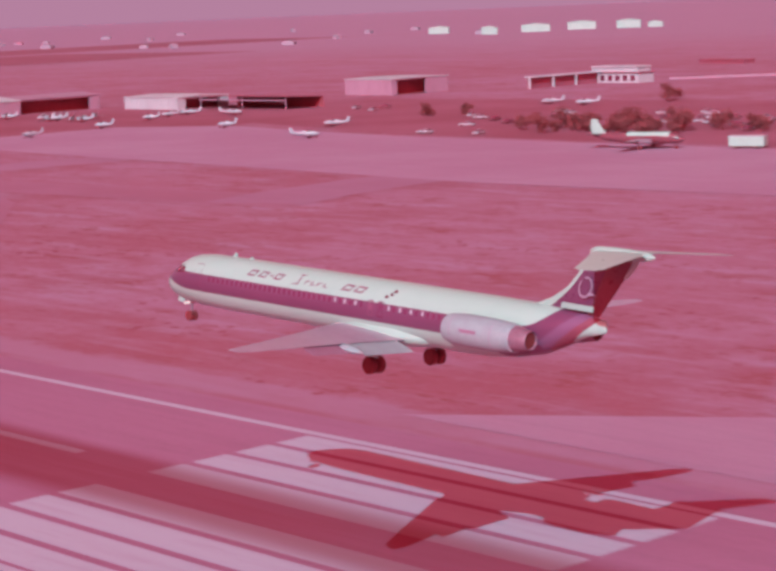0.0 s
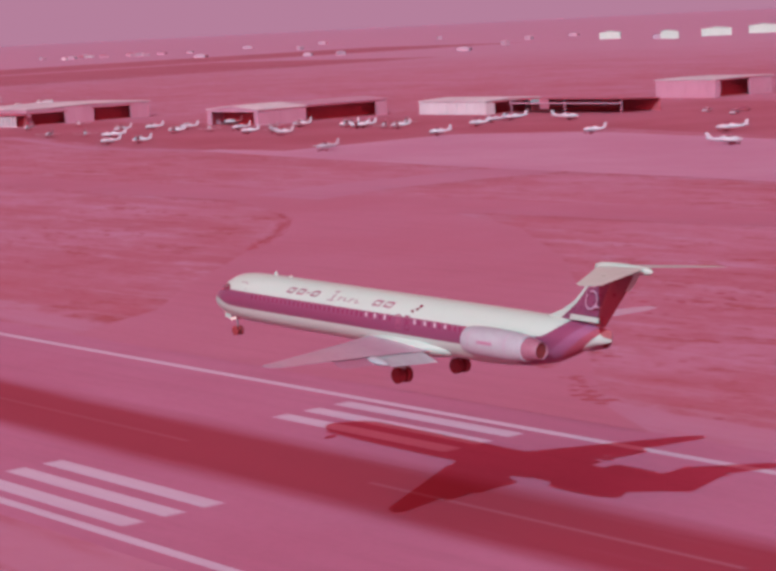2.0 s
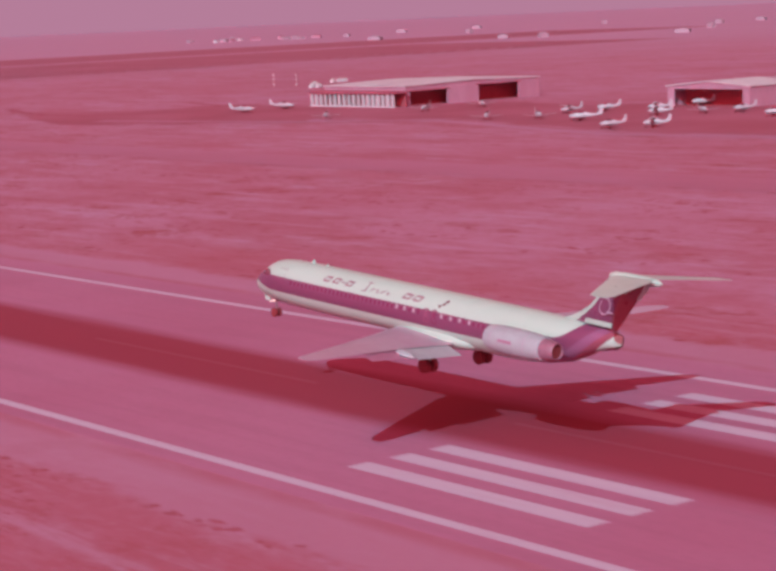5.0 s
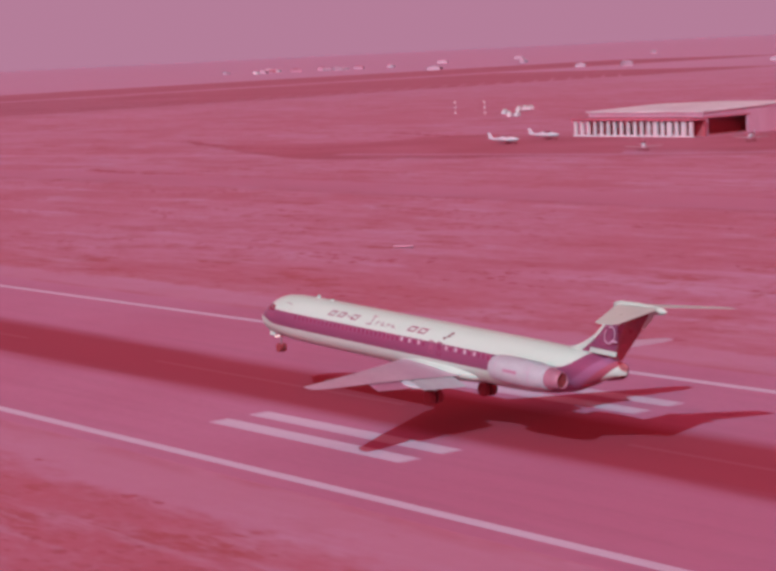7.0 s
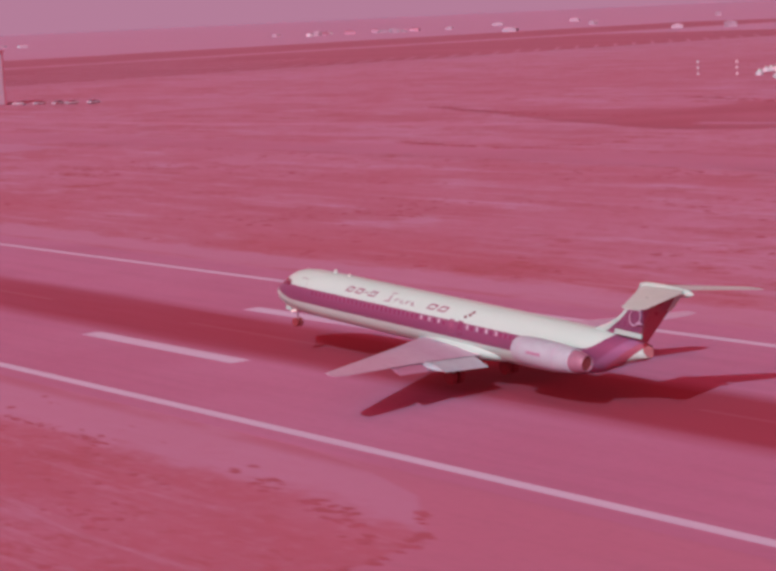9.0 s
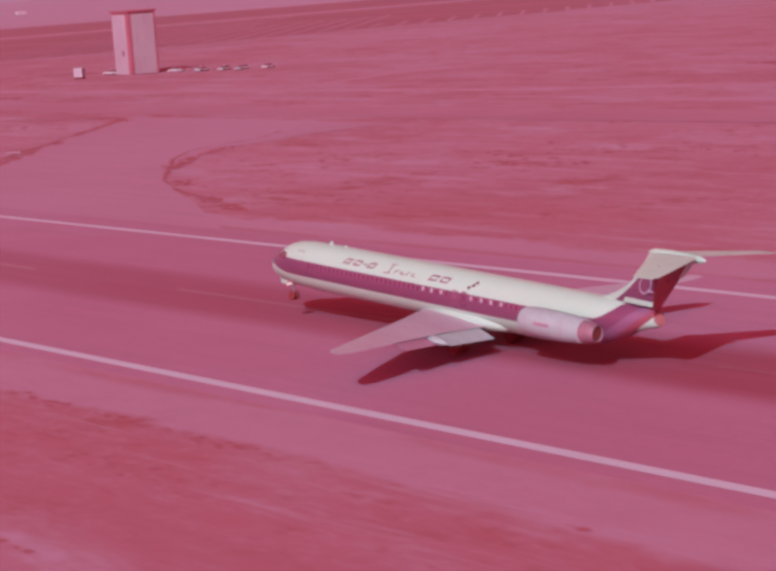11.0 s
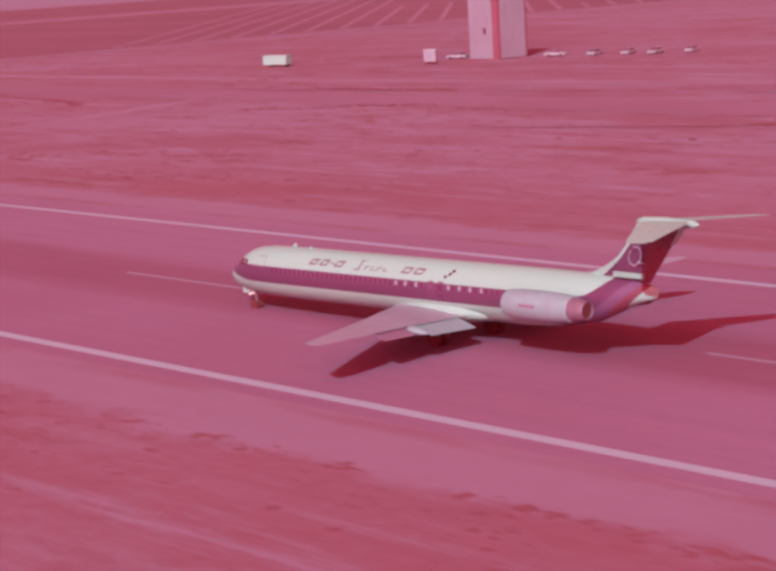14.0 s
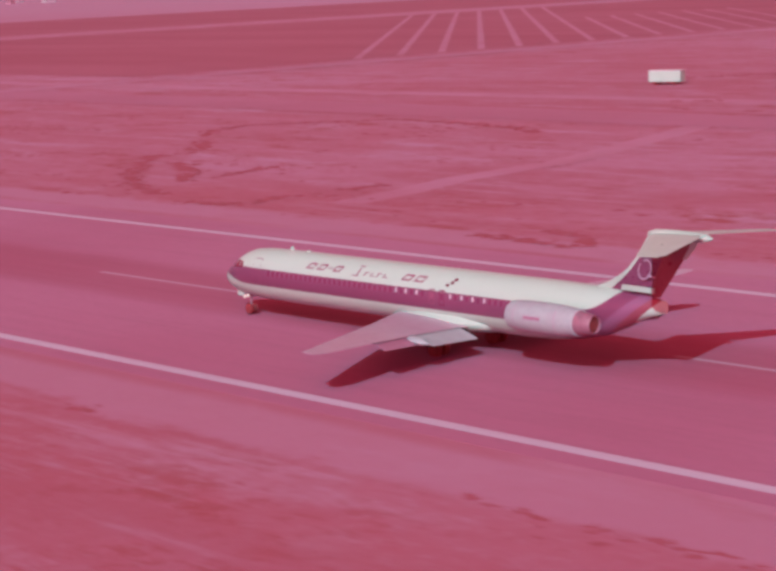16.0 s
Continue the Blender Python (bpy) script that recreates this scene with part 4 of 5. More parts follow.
def hangar(label, x0, x1, y0, y1, h, rise, ridge, wall, roof, holes_y=(), holes_x=(), panels=0):
    """Shed with door openings on its +y face (holes_y) and -x face (holes_x); ridge along 'x' or 'y'."""
    cx, cy = (x0 + x1) / 2, (y0 + y1) / 2
    t = thing("hangar", label, "hangar", at(cx, cy))
    a, b = (x1 - x0) / 2, (y1 - y0) / 2
    for name, axis, place, p, q, holes in (("wall_front", "x", b, -a, a, [(u - cx, v - cx, z) for u, v, z in holes_y]), ("wall_back", "x", -b + 0.4, -a, a, []),
                                           ("wall_side", "y", -a, -b + 0.4, b - 0.4, [(u - cy, v - cy, z) for u, v, z in holes_x]), ("wall_end", "y", a - 0.4, -b + 0.4, b - 0.4, [])):
        bm = bmesh.new()
        pierced(bm, axis, place, p, q, h, 0.4, holes)
        part(name, bm, wall, t)
    bm = bmesh.new()
    o, th = 0.4, 0.3
    if ridge == "x":
        prof = [(-b - o, h), (0, h + rise), (b + o, h), (b + o, h + th), (0, h + rise + th), (-b - o, h + th)]
        loft(bm, [[(x, y, z) for y, z in prof] for x in (-a - o, a + o)])
    else:
        prof = [(-a - o, h), (0, h + rise), (a + o, h), (a + o, h + th), (0, h + rise + th), (-a - o, h + th)]
        loft(bm, [[(x, y, z) for x, z in prof] for y in (-b - o, b + o)])
    part("roof", bm, roof, t, "sheet metal roof")
    for k in range(2):
        bm = bmesh.new()
        if rise > 0.2:
            if ridge == "x":
                xx = -a if k == 0 else a - 0.3
                loft(bm, [[(x, y, z) for y, z in ((-b, h), (b, h), (0, h + rise))] for x in (xx, xx + 0.3)])
            else:
                yy = -b if k == 0 else b - 0.3
                loft(bm, [[(x, y, z) for x, z in ((-a, h), (a, h), (0, h + rise))] for y in (yy, yy + 0.3)])
            part("gable", bm, wall, t)
        else:
            bm.free()
    for i in range(panels):
        w = 2 * a / panels
        bm = bmesh.new()
        box(bm, -a + i * w + 0.12, -a + (i + 1) * w - 0.12, b + 0.02, b + 0.16, 0.1, h - 0.5)
        part("door_panel", bm, WALL_WHITE, t, "pale sliding door panel")
    for u, v, z in holes_x:
        bm = bmesh.new()
        w = (v - u) / 10
        box(bm, -a - 0.2, -a - 0.05, u - cy - w, u - cy, 0, z)
        part("door_panel", bm, wall, t, "stacked sliding door panel")
        bm = bmesh.new()
        box(bm, -a - 0.25, -a - 0.02, u - cy - 1, v - cy + 1, z, z + 0.4)
        part("door_track", bm, ROOF_DARK, t)
    # floor and back partition seen in the openings
    bm = bmesh.new()
    box(bm, -a + 0.5, a - 0.5, -b + 0.5, b - 0.5, -0.05, 0.08)
    part("floor_slab", bm, INSIDE, t)
    if holes_x:
        bm = bmesh.new()
        box(bm, -a + 6.5, -a + 6.7, -b + 0.5, b - 0.5, 0.08, h)
        part("partition", bm, INSIDE, t)
    if holes_y:
        bm = bmesh.new()
        box(bm, -a + 6.8, a - 0.5, b - 7.0, b - 6.8, 0.08, h)
        part("partition", bm, INSIDE, t)
    return t


def build_buildings():
    hangar("long tan metal hangar with a white roof and two open doors", 806, 849, -357, -301, 6.2, 0.7, "x", WALL_TAN, ROOF,
           (), ((-348, -331, 5.2), (-318, -303, 4.6)))
    hangar("tan hangar with a bright pitched roof and a wide open front", 678.6, 709, -338.5, -318, 5.5, 1.3, "y", WALL_TAN, ROOF, ((681, 706.5, 4.8),))
    hangar("tan hangar with a dull roof and one wide dark side doorway", 682, 709, -378, -339, 5.6, 0.9, "y", WALL_TAN, WALL_TAN, (), ((-373, -341, 5.0),))
    hangar("low white shed with pale sliding doors on the ramp", 628, 663, -402, -377, 4.5, 0.6, "x", WALL_WHITE, ROOF, (), ((-398, -381, 4.0),), 7)
    hangar("pale flat-fronted hangar with one dark doorway", 608, 637, -503, -471, 6.4, 0.3, "x", WALL_TAN, WALL_WHITE, (), ((-490, -474, 6.0),))
    # white stepped hall
    t = thing("hall", "white two-tier hall with a flat roof", "building", at(569, -577))
    bm = bmesh.new()
    box(bm, -14, 14, 4, 14, 0, 4.2)
    lower = part("lower_tier", bm, WALL_WHITE, t)
    bm = bmesh.new()
    box(bm, -14.6, 14.6, 3.4, 14.6, 4.2, 4.6)
    part("eave", bm, ROOF_DARK, t)
    bm = bmesh.new()
    box(bm, -13, 13, 4.6, 13, 4.6, 6.6)
    part("upper_tier", bm, WALL_WHITE, t)
    bm = bmesh.new()
    prism(bm, ((-13.6, 6.6), (13.6, 6.6), (12, 7.1), (-12, 7.1)), 4.2, 13.6)
    part("roof", bm, ROOF, t)
    for i in range(6):
        bm = bmesh.new()
        box(bm, -12 + i * 4.2, -9.6 + i * 4.2, 14.0, 14.12, 0.8, 3.2)
        part("window", bm, GLASS_M, t)
    # pale canopy beam on posts beside the hall
    t = thing("canopy", "long pale open canopy on slim posts", "canopy", at(574, -517))
    bm = bmesh.new()
    box(bm, 0, 3, -44, 0, 4.6, 5.2)
    part("roof", bm, ROOF, t)
    for y in (-0.6, -15, -29, -43.4):
        bm = bmesh.new()
        box(bm, 0.2, 1.2, y - 0.3, y + 0.3, 0, 4.6)
        part("post", bm, WALL_WHITE, t)
    bm = bmesh.new()
    box(bm, 2.4, 2.8, -44, -1, 0, 4.6)
    part("back_wall", bm, ROOF_DARK, t)

    # open-fronted shelter
    t = thing("shelter", "long low open-fronted aircraft shelter with a dark roof", "shelter", at(600, -396))
    bm = bmesh.new()
    loft(bm, [[(x, y, z) for y, z in ((-9, 4.0), (10, 4.9), (10, 5.2), (-9, 4.3))] for x in (-26, 26)])
    part("roof", bm, ROOF_DARK, t)
    bm = bmesh.new()
    box(bm, -26, 26, -9, -8.7, 0, 4.0)
    part("back_wall", bm, INSIDE, t)
    bm = bmesh.new()
    box(bm, -26, 26, 9.6, 9.9, 3.3, 3.7)
    part("beam", bm, WALL_TAN, t, "tan front beam")
    for i in range(3):
        bm = bmesh.new()
        box(bm, -26 + i * 25.8, -25.7 + i * 25.8, 9.2, 9.5, 0, 4.8)
        part("post", bm, WALL_TAN, t)

    # colonnaded terminal
    t = thing("terminal", "low terminal with a dark flat roof and white columns", "building", at(826.5, -297))
    bm = bmesh.new()
    box(bm, -22.6, 22.6, -3.4, 2.6, 4.3, 5.0)
    part("roof", bm, ROOF_DARK, t)
    bm = bmesh.new()
    box(bm, -22, 22, -3.2, -2.9, 0, 4.3)
    part("back_wall", bm, INSIDE, t)
    bm = bmesh.new()
    box(bm, -22.4, 22.4, 1.4, 2.2, 0, 0.5)
    part("plinth", bm, WALL_WHITE, t)
    for i in range(18):
        x = -21.6 + i * 2.54
        wide = 0.42 if i > 6 else (0.75 if i % 2 else 0.5)
        bm = bmesh.new()
        box(bm, x - wide, x + wide, 1.5, 2.1, 0.5, 4.3)
        part("column", bm, WALL_WHITE, t)

    # tall white tower block
    t = thing("tower", "tall square white tower with two pale faces and dark corners", "tower", at(1202.5, -234.7))
    bm = bmesh.new()
    box(bm, -4.6, 4.6, -4.6, 4.6, 0, 18.2)
    part("core", bm, ROOF_DARK, t, "dark core and corners")
    for name, dims in (("face_panel", (-2.9, 4.2, 4.6, 4.75, 0.2, 17.6)), ("face_panel", (-4.75, -4.6, -3.9, 3.7, 0.2, 17.6)),
                       ("face_panel", (4.6, 4.75, -4.2, 4.2, 0.2, 17.6)), ("face_panel", (-4.2, 4.2, -4.75, -4.6, 0.2, 17.6))):
        bm = bmesh.new()
        box(bm, *dims)
        part(name, bm, TOWER_FACE, t, "pale metal face panel")
    bm = bmesh.new()
    box(bm, -5, 5, -5, 5, 18.2, 18.8)
    part("cap", bm, ROOF_DARK, t)
    bm = bmesh.new()
    box(bm, -1.0, -0.3, 4.75, 4.8, 5.6, 7.0)
    part("window", bm, GLASS_M, t)

    # white trailers and sheds
    def trailer(x, y, rz, w, d, h, label, paint=WHITE):
        t = thing("trailer", label, "trailer", at(x, y, 0, 0, 0, rz))
        bm = bmesh.new()
        box(bm, -w / 2, w / 2, -d / 2, d / 2, 0.6, h)
        part("body", bm, paint, t)
        bm = bmesh.new()
        box(bm, -w / 2 - 0.1, w / 2 + 0.1, -d / 2 - 0.1, d / 2 + 0.1, h, h + 0.12)
        part("roof", bm, ROOF, t)
        for sx in (-0.3, 0.3):
            for sy in (-1, 1):
                bm = bmesh.new()
                disc_stack(bm, sx * w, sy * (d / 2 - 0.2), 0.4, [(-0.12, 0.4), (0.12, 0.4)], 12, "y")
                part("wheel", bm, TYRE, t)

    trailer(1246.0, -206.2, 20, 6.2, 2.6, 2.6, "white box trailer parked alone on bare soil")
    trailer(1206, -217, 40, 2.6, 2.4, 3.1, "small pale equipment trailer beside the tower", TOWER_FACE)
    trailer(294, -297, 20, 8.6, 3.0, 2.9, "white office trailer beside the apron")

    # far white sheds and scattered farm buildings
    for x, y, w, h in ((1540, -1390, 23, 7.2), (1408, -1330, 14, 7.2), (1385, -1312, 12, 6.8), (1393, -1382, 31, 7.6), (1384, -1440, 31, 8.2), (1335, -1455, 26, 8.2), (1313, -1470, 16, 5.4)):
        t = thing("storage_shed", "bright white far storage shed", "shed", at(61 + 1.1 * (x - 61), 85 + 1.1 * (y - 85), 0, 0, 0, 42), "white storage sheds")
        bm = bmesh.new()
        box(bm, -w / 2, w / 2, -9, 9, 0, h)
        part("wall", bm, WHITE, t)
        bm = bmesh.new()
        prism(bm, ((-w / 2 - 0.6, h), (w / 2 + 0.6, h), (0, h + 1.6)), -9.6, 9.6)
        part("roof", bm, WHITE, t)
    t = thing("long_shed", "long low dark shed far behind the hall", "shed", at(644, -736, 0, 0, 0, -8))
    bm = bmesh.new()
    box(bm, -16, 16, -4, 4, 0, 1.8)
    part("wall", bm, ROOF_DARK, t)
    bm = bmesh.new()
    prism(bm, ((-16.5, 1.8), (16.5, 1.8), (16.2, 2.3), (-16.2, 2.3)), -4.5, 4.5)
    part("roof", bm, ROOF_DARK, t)
    t = thing("boundary_wall", "long pale wall beside the white hall", "wall", at(534, -614, 0, 0, 0, 44))
    for i in range(9):
        bm = bmesh.new()
        box(bm, -36 + i * 8.0, -28.2 + i * 8.0, -0.2, 0.2, 0, 0.9)
        part("panel", bm, WALL_TAN, t)
    town = random.Random(9)
    for i in range(22):
        u = town.random()
        x, y = (2680 - 240 * u, -1360 - 90 * u) if i < 14 else (2950 + 200 * u, -1120 - 60 * u)
        w, d, h = town.uniform(6, 13), town.uniform(5, 8), town.uniform(2, 3.2)
        t = thing("house", "small pale house in a far settlement", "house", at(x, y + town.uniform(-70, 70), 0, 0, 0, town.uniform(0, 90)), "far settlement houses")
        bm = bmesh.new()
        box(bm, -w / 2, w / 2, -d / 2, d / 2, 0, h)
        part("wall", bm, (WALL_TAN, TOWER_FACE, WALL_WHITE)[i % 3], t)
        bm = bmesh.new()
        prism(bm, ((-w / 2 - 0.4, h), (w / 2 + 0.4, h), (0, h + 1.2)), -d / 2 - 0.4, d / 2 + 0.4)
        part("roof", bm, (ROOF_DARK, TOWER_FACE, WALL_TAN)[i % 3], t)
    rng = random.Random(4)
    for i in range(15):
        x = rng.uniform(1500, 2700)
        y = -rng.uniform(1050, 1700) - 0.25 * abs(x - 1500)
        w, d, h = rng.uniform(6, 15), rng.uniform(5, 8), rng.uniform(2.5, 4)
        t = thing("farm_building", "small pale farm building far across the plain", "building", at(x, y, 0, 0, 0, rng.uniform(0, 90)), "farm buildings")
        bm = bmesh.new()
        box(bm, -w / 2, w / 2, -d / 2, d / 2, 0, h)
        part("wall", bm, TOWER_FACE, t)
        bm = bmesh.new()
        prism(bm, ((-w / 2 - 0.4, h), (w / 2 + 0.4, h), (0, h + 1.5)), -d / 2 - 0.4, d / 2 + 0.4)
        part("roof", bm, TOWER_FACE, t)


# ---- parked aircraft, cars, trees ----
def light_aircraft(name, label, m, length=6.4, span=8.8, low=True, twin=False, group="parked light aircraft"):
    t = thing(name, label, "aeroplane", m, group)
    L = length
    z0 = 1.25

    def ring(x, zc, w, h, k=12):
        return [(x, w * math.cos(2 * math.pi * i / k), zc + h * math.sin(2 * math.pi * i / k)) for i in range(k)]
    bm = bmesh.new()
    loft(bm, [ring(0.40 * L, z0, 0.12, 0.14), ring(0.37 * L, z0, 0.42, 0.42), ring(0.22 * L, z0 + 0.08, 0.58, 0.60), ring(0.08 * L, z0 + 0.22, 0.62, 0.80),
              ring(-0.10 * L, z0 + 0.22, 0.58, 0.75), ring(-0.25 * L, z0 + 0.12, 0.38, 0.45), ring(-0.55 * L, z0 + 0.25, 0.10, 0.18)])
    part("fuselage", bm, SMALL_WHITE, t, "", smooth=True)
    zw = z0 - 0.25 if low else z0 + 0.95
    for s in (1, -1):
        bm = bmesh.new()
        foil(bm, [(0.20 * L, s * 0.3, zw, 0.0, 0.13, 0), (0.17 * L, s * span / 2, zw + (0.35 if low else 0.1), 0.03 * L, 0.07, 0)], 6)
        part("wing", bm, SMALL_WHITE, t, "", smooth=True)
        bm = bmesh.new()
        foil(bm, [(-0.46 * L, s * 0.05, z0 + 0.35, -0.58 * L, 0.05, 0), (-0.49 * L, s * span * 0.16, z0 + 0.35, -0.58 * L, 0.03, 0)], 5)
        part("tailplane", bm, SMALL_WHITE, t, "", smooth=True)
        bm = bmesh.new()
        tube(bm, (0.07 * L, s * 0.9, 0.3), (0.07 * L, s * 0.6, zw), 0.06, k=6)
        leg = part("main_gear", bm, METAL, t)
        bm = bmesh.new()
        disc_stack(bm, 0.07 * L, s * 1.0, 0.3, [(-0.1, 0.24), (-0.07, 0.3), (0.07, 0.3), (0.1, 0.24)], 10, "y")
        part("tyre", bm, TYRE, leg)
        if twin:
            bm = bmesh.new()
            disc_stack(bm, 0, s * span * 0.19, zw + 0.2, [(0.30 * L, 0.08), (0.27 * L, 0.36), (0.08 * L, 0.38), (-0.05 * L, 0.1)], 10)
            part("engine", bm, SMALL_WHITE, t, "", smooth=True)
    bm = bmesh.new()
    upright(bm, [(-0.36 * L, z0 + 0.3, -0.58 * L, 0.06), (-0.47 * L, z0 + 0.9, -0.60 * L, 0.06), (-0.53 * L, z0 + 1.9, -0.62 * L, 0.04)], 5)
    part("fin", bm, SMALL_WHITE, t, "white upright fin")
    bm = bmesh.new()
    loft(bm, [ring(0.17 * L, z0 + 0.45, 0.45, 0.35, 8), ring(0.08 * L, z0 + 0.62, 0.55, 0.46, 8), ring(-0.03 * L, z0 + 0.62, 0.52, 0.42, 8), ring(-0.12 * L, z0 + 0.4, 0.3, 0.3, 8)])
    part("cabin_glass", bm, GLASS_M, t, "dark cabin windows", smooth=True)
    bm = bmesh.new()
    tube(bm, (0.33 * L, 0, 0.28), (0.33 * L, 0, z0), 0.05, k=6)
    leg = part("nose_gear", bm, METAL, t)
    bm = bmesh.new()
    disc_stack(bm, 0.33 * L, 0, 0.26, [(-0.08, 0.2), (-0.05, 0.26), (0.05, 0.26), (0.08, 0.2)], 10, "y")
    part("tyre", bm, TYRE, leg)
    bm = bmesh.new()
    box(bm, 0.405 * L, 0.415 * L, -0.9, 0.9, z0 - 0.06, z0 + 0.06)
    prop = part("propeller", bm, METAL, t)
    bm = bmesh.new()
    disc_stack(bm, 0, 0, z0, [(0.40 * L, 0.14), (0.42 * L, 0.10), (0.44 * L, 0.01)], 10)
    part("spinner", bm, SMALL_WHITE, prop)
    return t


def build_aircraft():
    base = light_aircraft("light_aircraft", "white single-engine low-wing aircraft tied down on the ramp", at(776.5, -249, 0, 0, 0, 135))
    tall = light_aircraft("light_aircraft", "white single-engine high-wing aircraft parked on the ramp", at(645, -248.5, 0, 0, 0, 40), 6.4, 9.2, False)
    duo = light_aircraft("light_aircraft", "white twin-engine propeller aircraft parked on the ramp", at(444, -287, 0, 0, 0, 218), 8.6, 10.8, True, True)
    rng = random.Random(11)
    spots = ((717.5, -259, 130, 0), (704, -265, 150, 0), (686, -264, 30, 2), (654, -243, 60, 0), (680, -285, 35, 1), (672, -293, 150, 0), (643, -288, 40, 0), (646, -300, 120, 1),
             (622, -286, 20, 0), (634.5, -292, 160, 0), (630, -318, 60, 1), (622.5, -319, 45, 0), (609, -316, 140, 0), (603, -317, 30, 1), (560.5, -296, 40, 0), (773.5, -283, 130, 0),
             (713.5, -285, 60, 1), (710.5, -296, 40, 0), (773, -304, 150, 0), (700, -322, 40, 0), (621, -315, 50, 1), (615, -330, 140, 0), (581, -330, 35, 0), (593, -356, 40, 2),
             (572, -360, 218, 2), (513, -311, 40, 0), (485, -434, 30, 2), (466, -431, 30, 2), (477, -326, 30, 2), (664.5, -300, 60, 0), (695, -300, 45, 1), (590, -345, 60, 0), (655, -318, 40, 1))
    for x, y, rz, kind in spots:
        copy_thing((base, tall, duo)[kind], at(x, y, 0, 0, 0, rz + rng.uniform(-12, 12)))
    copy_thing(duo, at(842.5, -264.5, 0, 0, 0, 205))
    copy_thing(duo, at(847, -283, 0, 0, 0, 205))

    # larger propeller transport with a tall white fin, beside the trees
    t = thing("transport_aircraft", "large propeller transport aircraft with a tall white fin", "aeroplane", at(320, -287, 0, 0, 0, 197))

    def ring(x, zc, r, k=18):
        return [(x, r * math.cos(2 * math.pi * i / k), zc + r * math.sin(2 * math.pi * i / k)) for i in range(k)]
    bm = bmesh.new()
    loft(bm, [ring(12.5, 2.4, 0.1), ring(12.0, 2.4, 0.7), ring(10.5, 2.6, 1.25), ring(7, 2.7, 1.4), ring(-3, 2.7, 1.4), ring(-8, 3.0, 0.9), ring(-11.5, 3.4, 0.15)])
    part("fuselage", bm, CAR_DARK, t, "dark lower fuselage", smooth=True)
    bm = bmesh.new()
    loft(bm, [[(x, 1.3 * math.cos(a), 3.1 + 1.08 * math.sin(a)) for a in [math.pi * i / 12 for i in range(13)]] for x in (9.0, -2.0)])
    part("roof_stripe", bm, WHITE, t, "white cabin roof", smooth=True)
    bm = bmesh.new()
    upright(bm, [(-7.2, 3.2, -11.6, 0.2), (-9.3, 5.5, -12.0, 0.16), (-10.2, 7.3, -11.8, 0.1)], 6)
    part("fin", bm, WHITE, t, "tall white fin")
    for s in (1, -1):
        bm = bmesh.new()
        foil(bm, [(3.6, s * 0.8, 1.9, -1.0, 0.26, 0), (2.2, s * 13.5, 2.6, 0.2, 0.1, 0)], 8)
        part("wing", bm, CAR_DARK, t, smooth=True)
        bm = bmesh.new()
        foil(bm, [(-9.2, s * 0.2, 3.7, -11.6, 0.1, 0), (-10.0, s * 5, 3.8, -11.5, 0.06, 0)], 6)
        part("tailplane", bm, CAR_DARK, t, smooth=True)
        bm = bmesh.new()
        disc_stack(bm, 0, s * 4.3, 2.1, [(6.0, 0.15), (5.6, 0.62), (2.5, 0.7), (-0.6, 0.2)], 14)
        part("engine", bm, METAL, t, smooth=True)
        bm = bmesh.new()
        tube(bm, (2.6, s * 4.3, 0.5), (2.6, s * 4.3, 1.8), 0.12, k=8)
        disc_stack(bm, 2.6, s * 4.3, 0.55, [(-0.2, 0.55), (0.2, 0.55)], 14, "y")
        part("main_wheel", bm, TYRE, t)
    bm = bmesh.new()
    tube(bm, (10.4, 0, 0.4), (10.4, 0, 1.8), 0.1, k=8)
    disc_stack(bm, 10.4, 0, 0.4, [(-0.15, 0.4), (0.15, 0.4)], 12, "y")
    part("nose_wheel", bm, TYRE, t)
    return light_aircraft("light_aircraft", "white light aircraft taxiing off the apron", at(547, -258, 0, 0, 0, 90), 7.4, 9.6, True, False, "")


def build_car(m, paint, label):
    t = thing("car", label, "car", m, "parked cars")
    bm = bmesh.new()
    prism(bm, ((-2.4, 0.35), (2.4, 0.35), (2.45, 0.75), (1.1, 0.92), (-1.3, 0.95), (-2.4, 0.85)), -0.9, 0.9)
    part("body", bm, paint, t)
    bm = bmesh.new()
    loft(bm, [[(x, y, 0.93) for x, y in ((-1.6, -0.82), (1.0, -0.82), (1.0, 0.82), (-1.6, 0.82))], [(x, y, 1.38) for x, y in ((-1.1, -0.66), (0.35, -0.66), (0.35, 0.66), (-1.1, 0.66))]])
    part("cabin", bm, GLASS_M, t)
    bm = bmesh.new()
    box(bm, -1.1, 0.35, -0.67, 0.67, 1.37, 1.43)
    part("roof", bm, paint, t)
    for x in (-1.45, 1.45):
        for y in (-0.8, 0.8):
            bm = bmesh.new()
            disc_stack(bm, x, y, 0.33, [(-0.12, 0.33), (0.12, 0.33)], 10, "y")
            part("wheel", bm, TYRE, t)
    return t


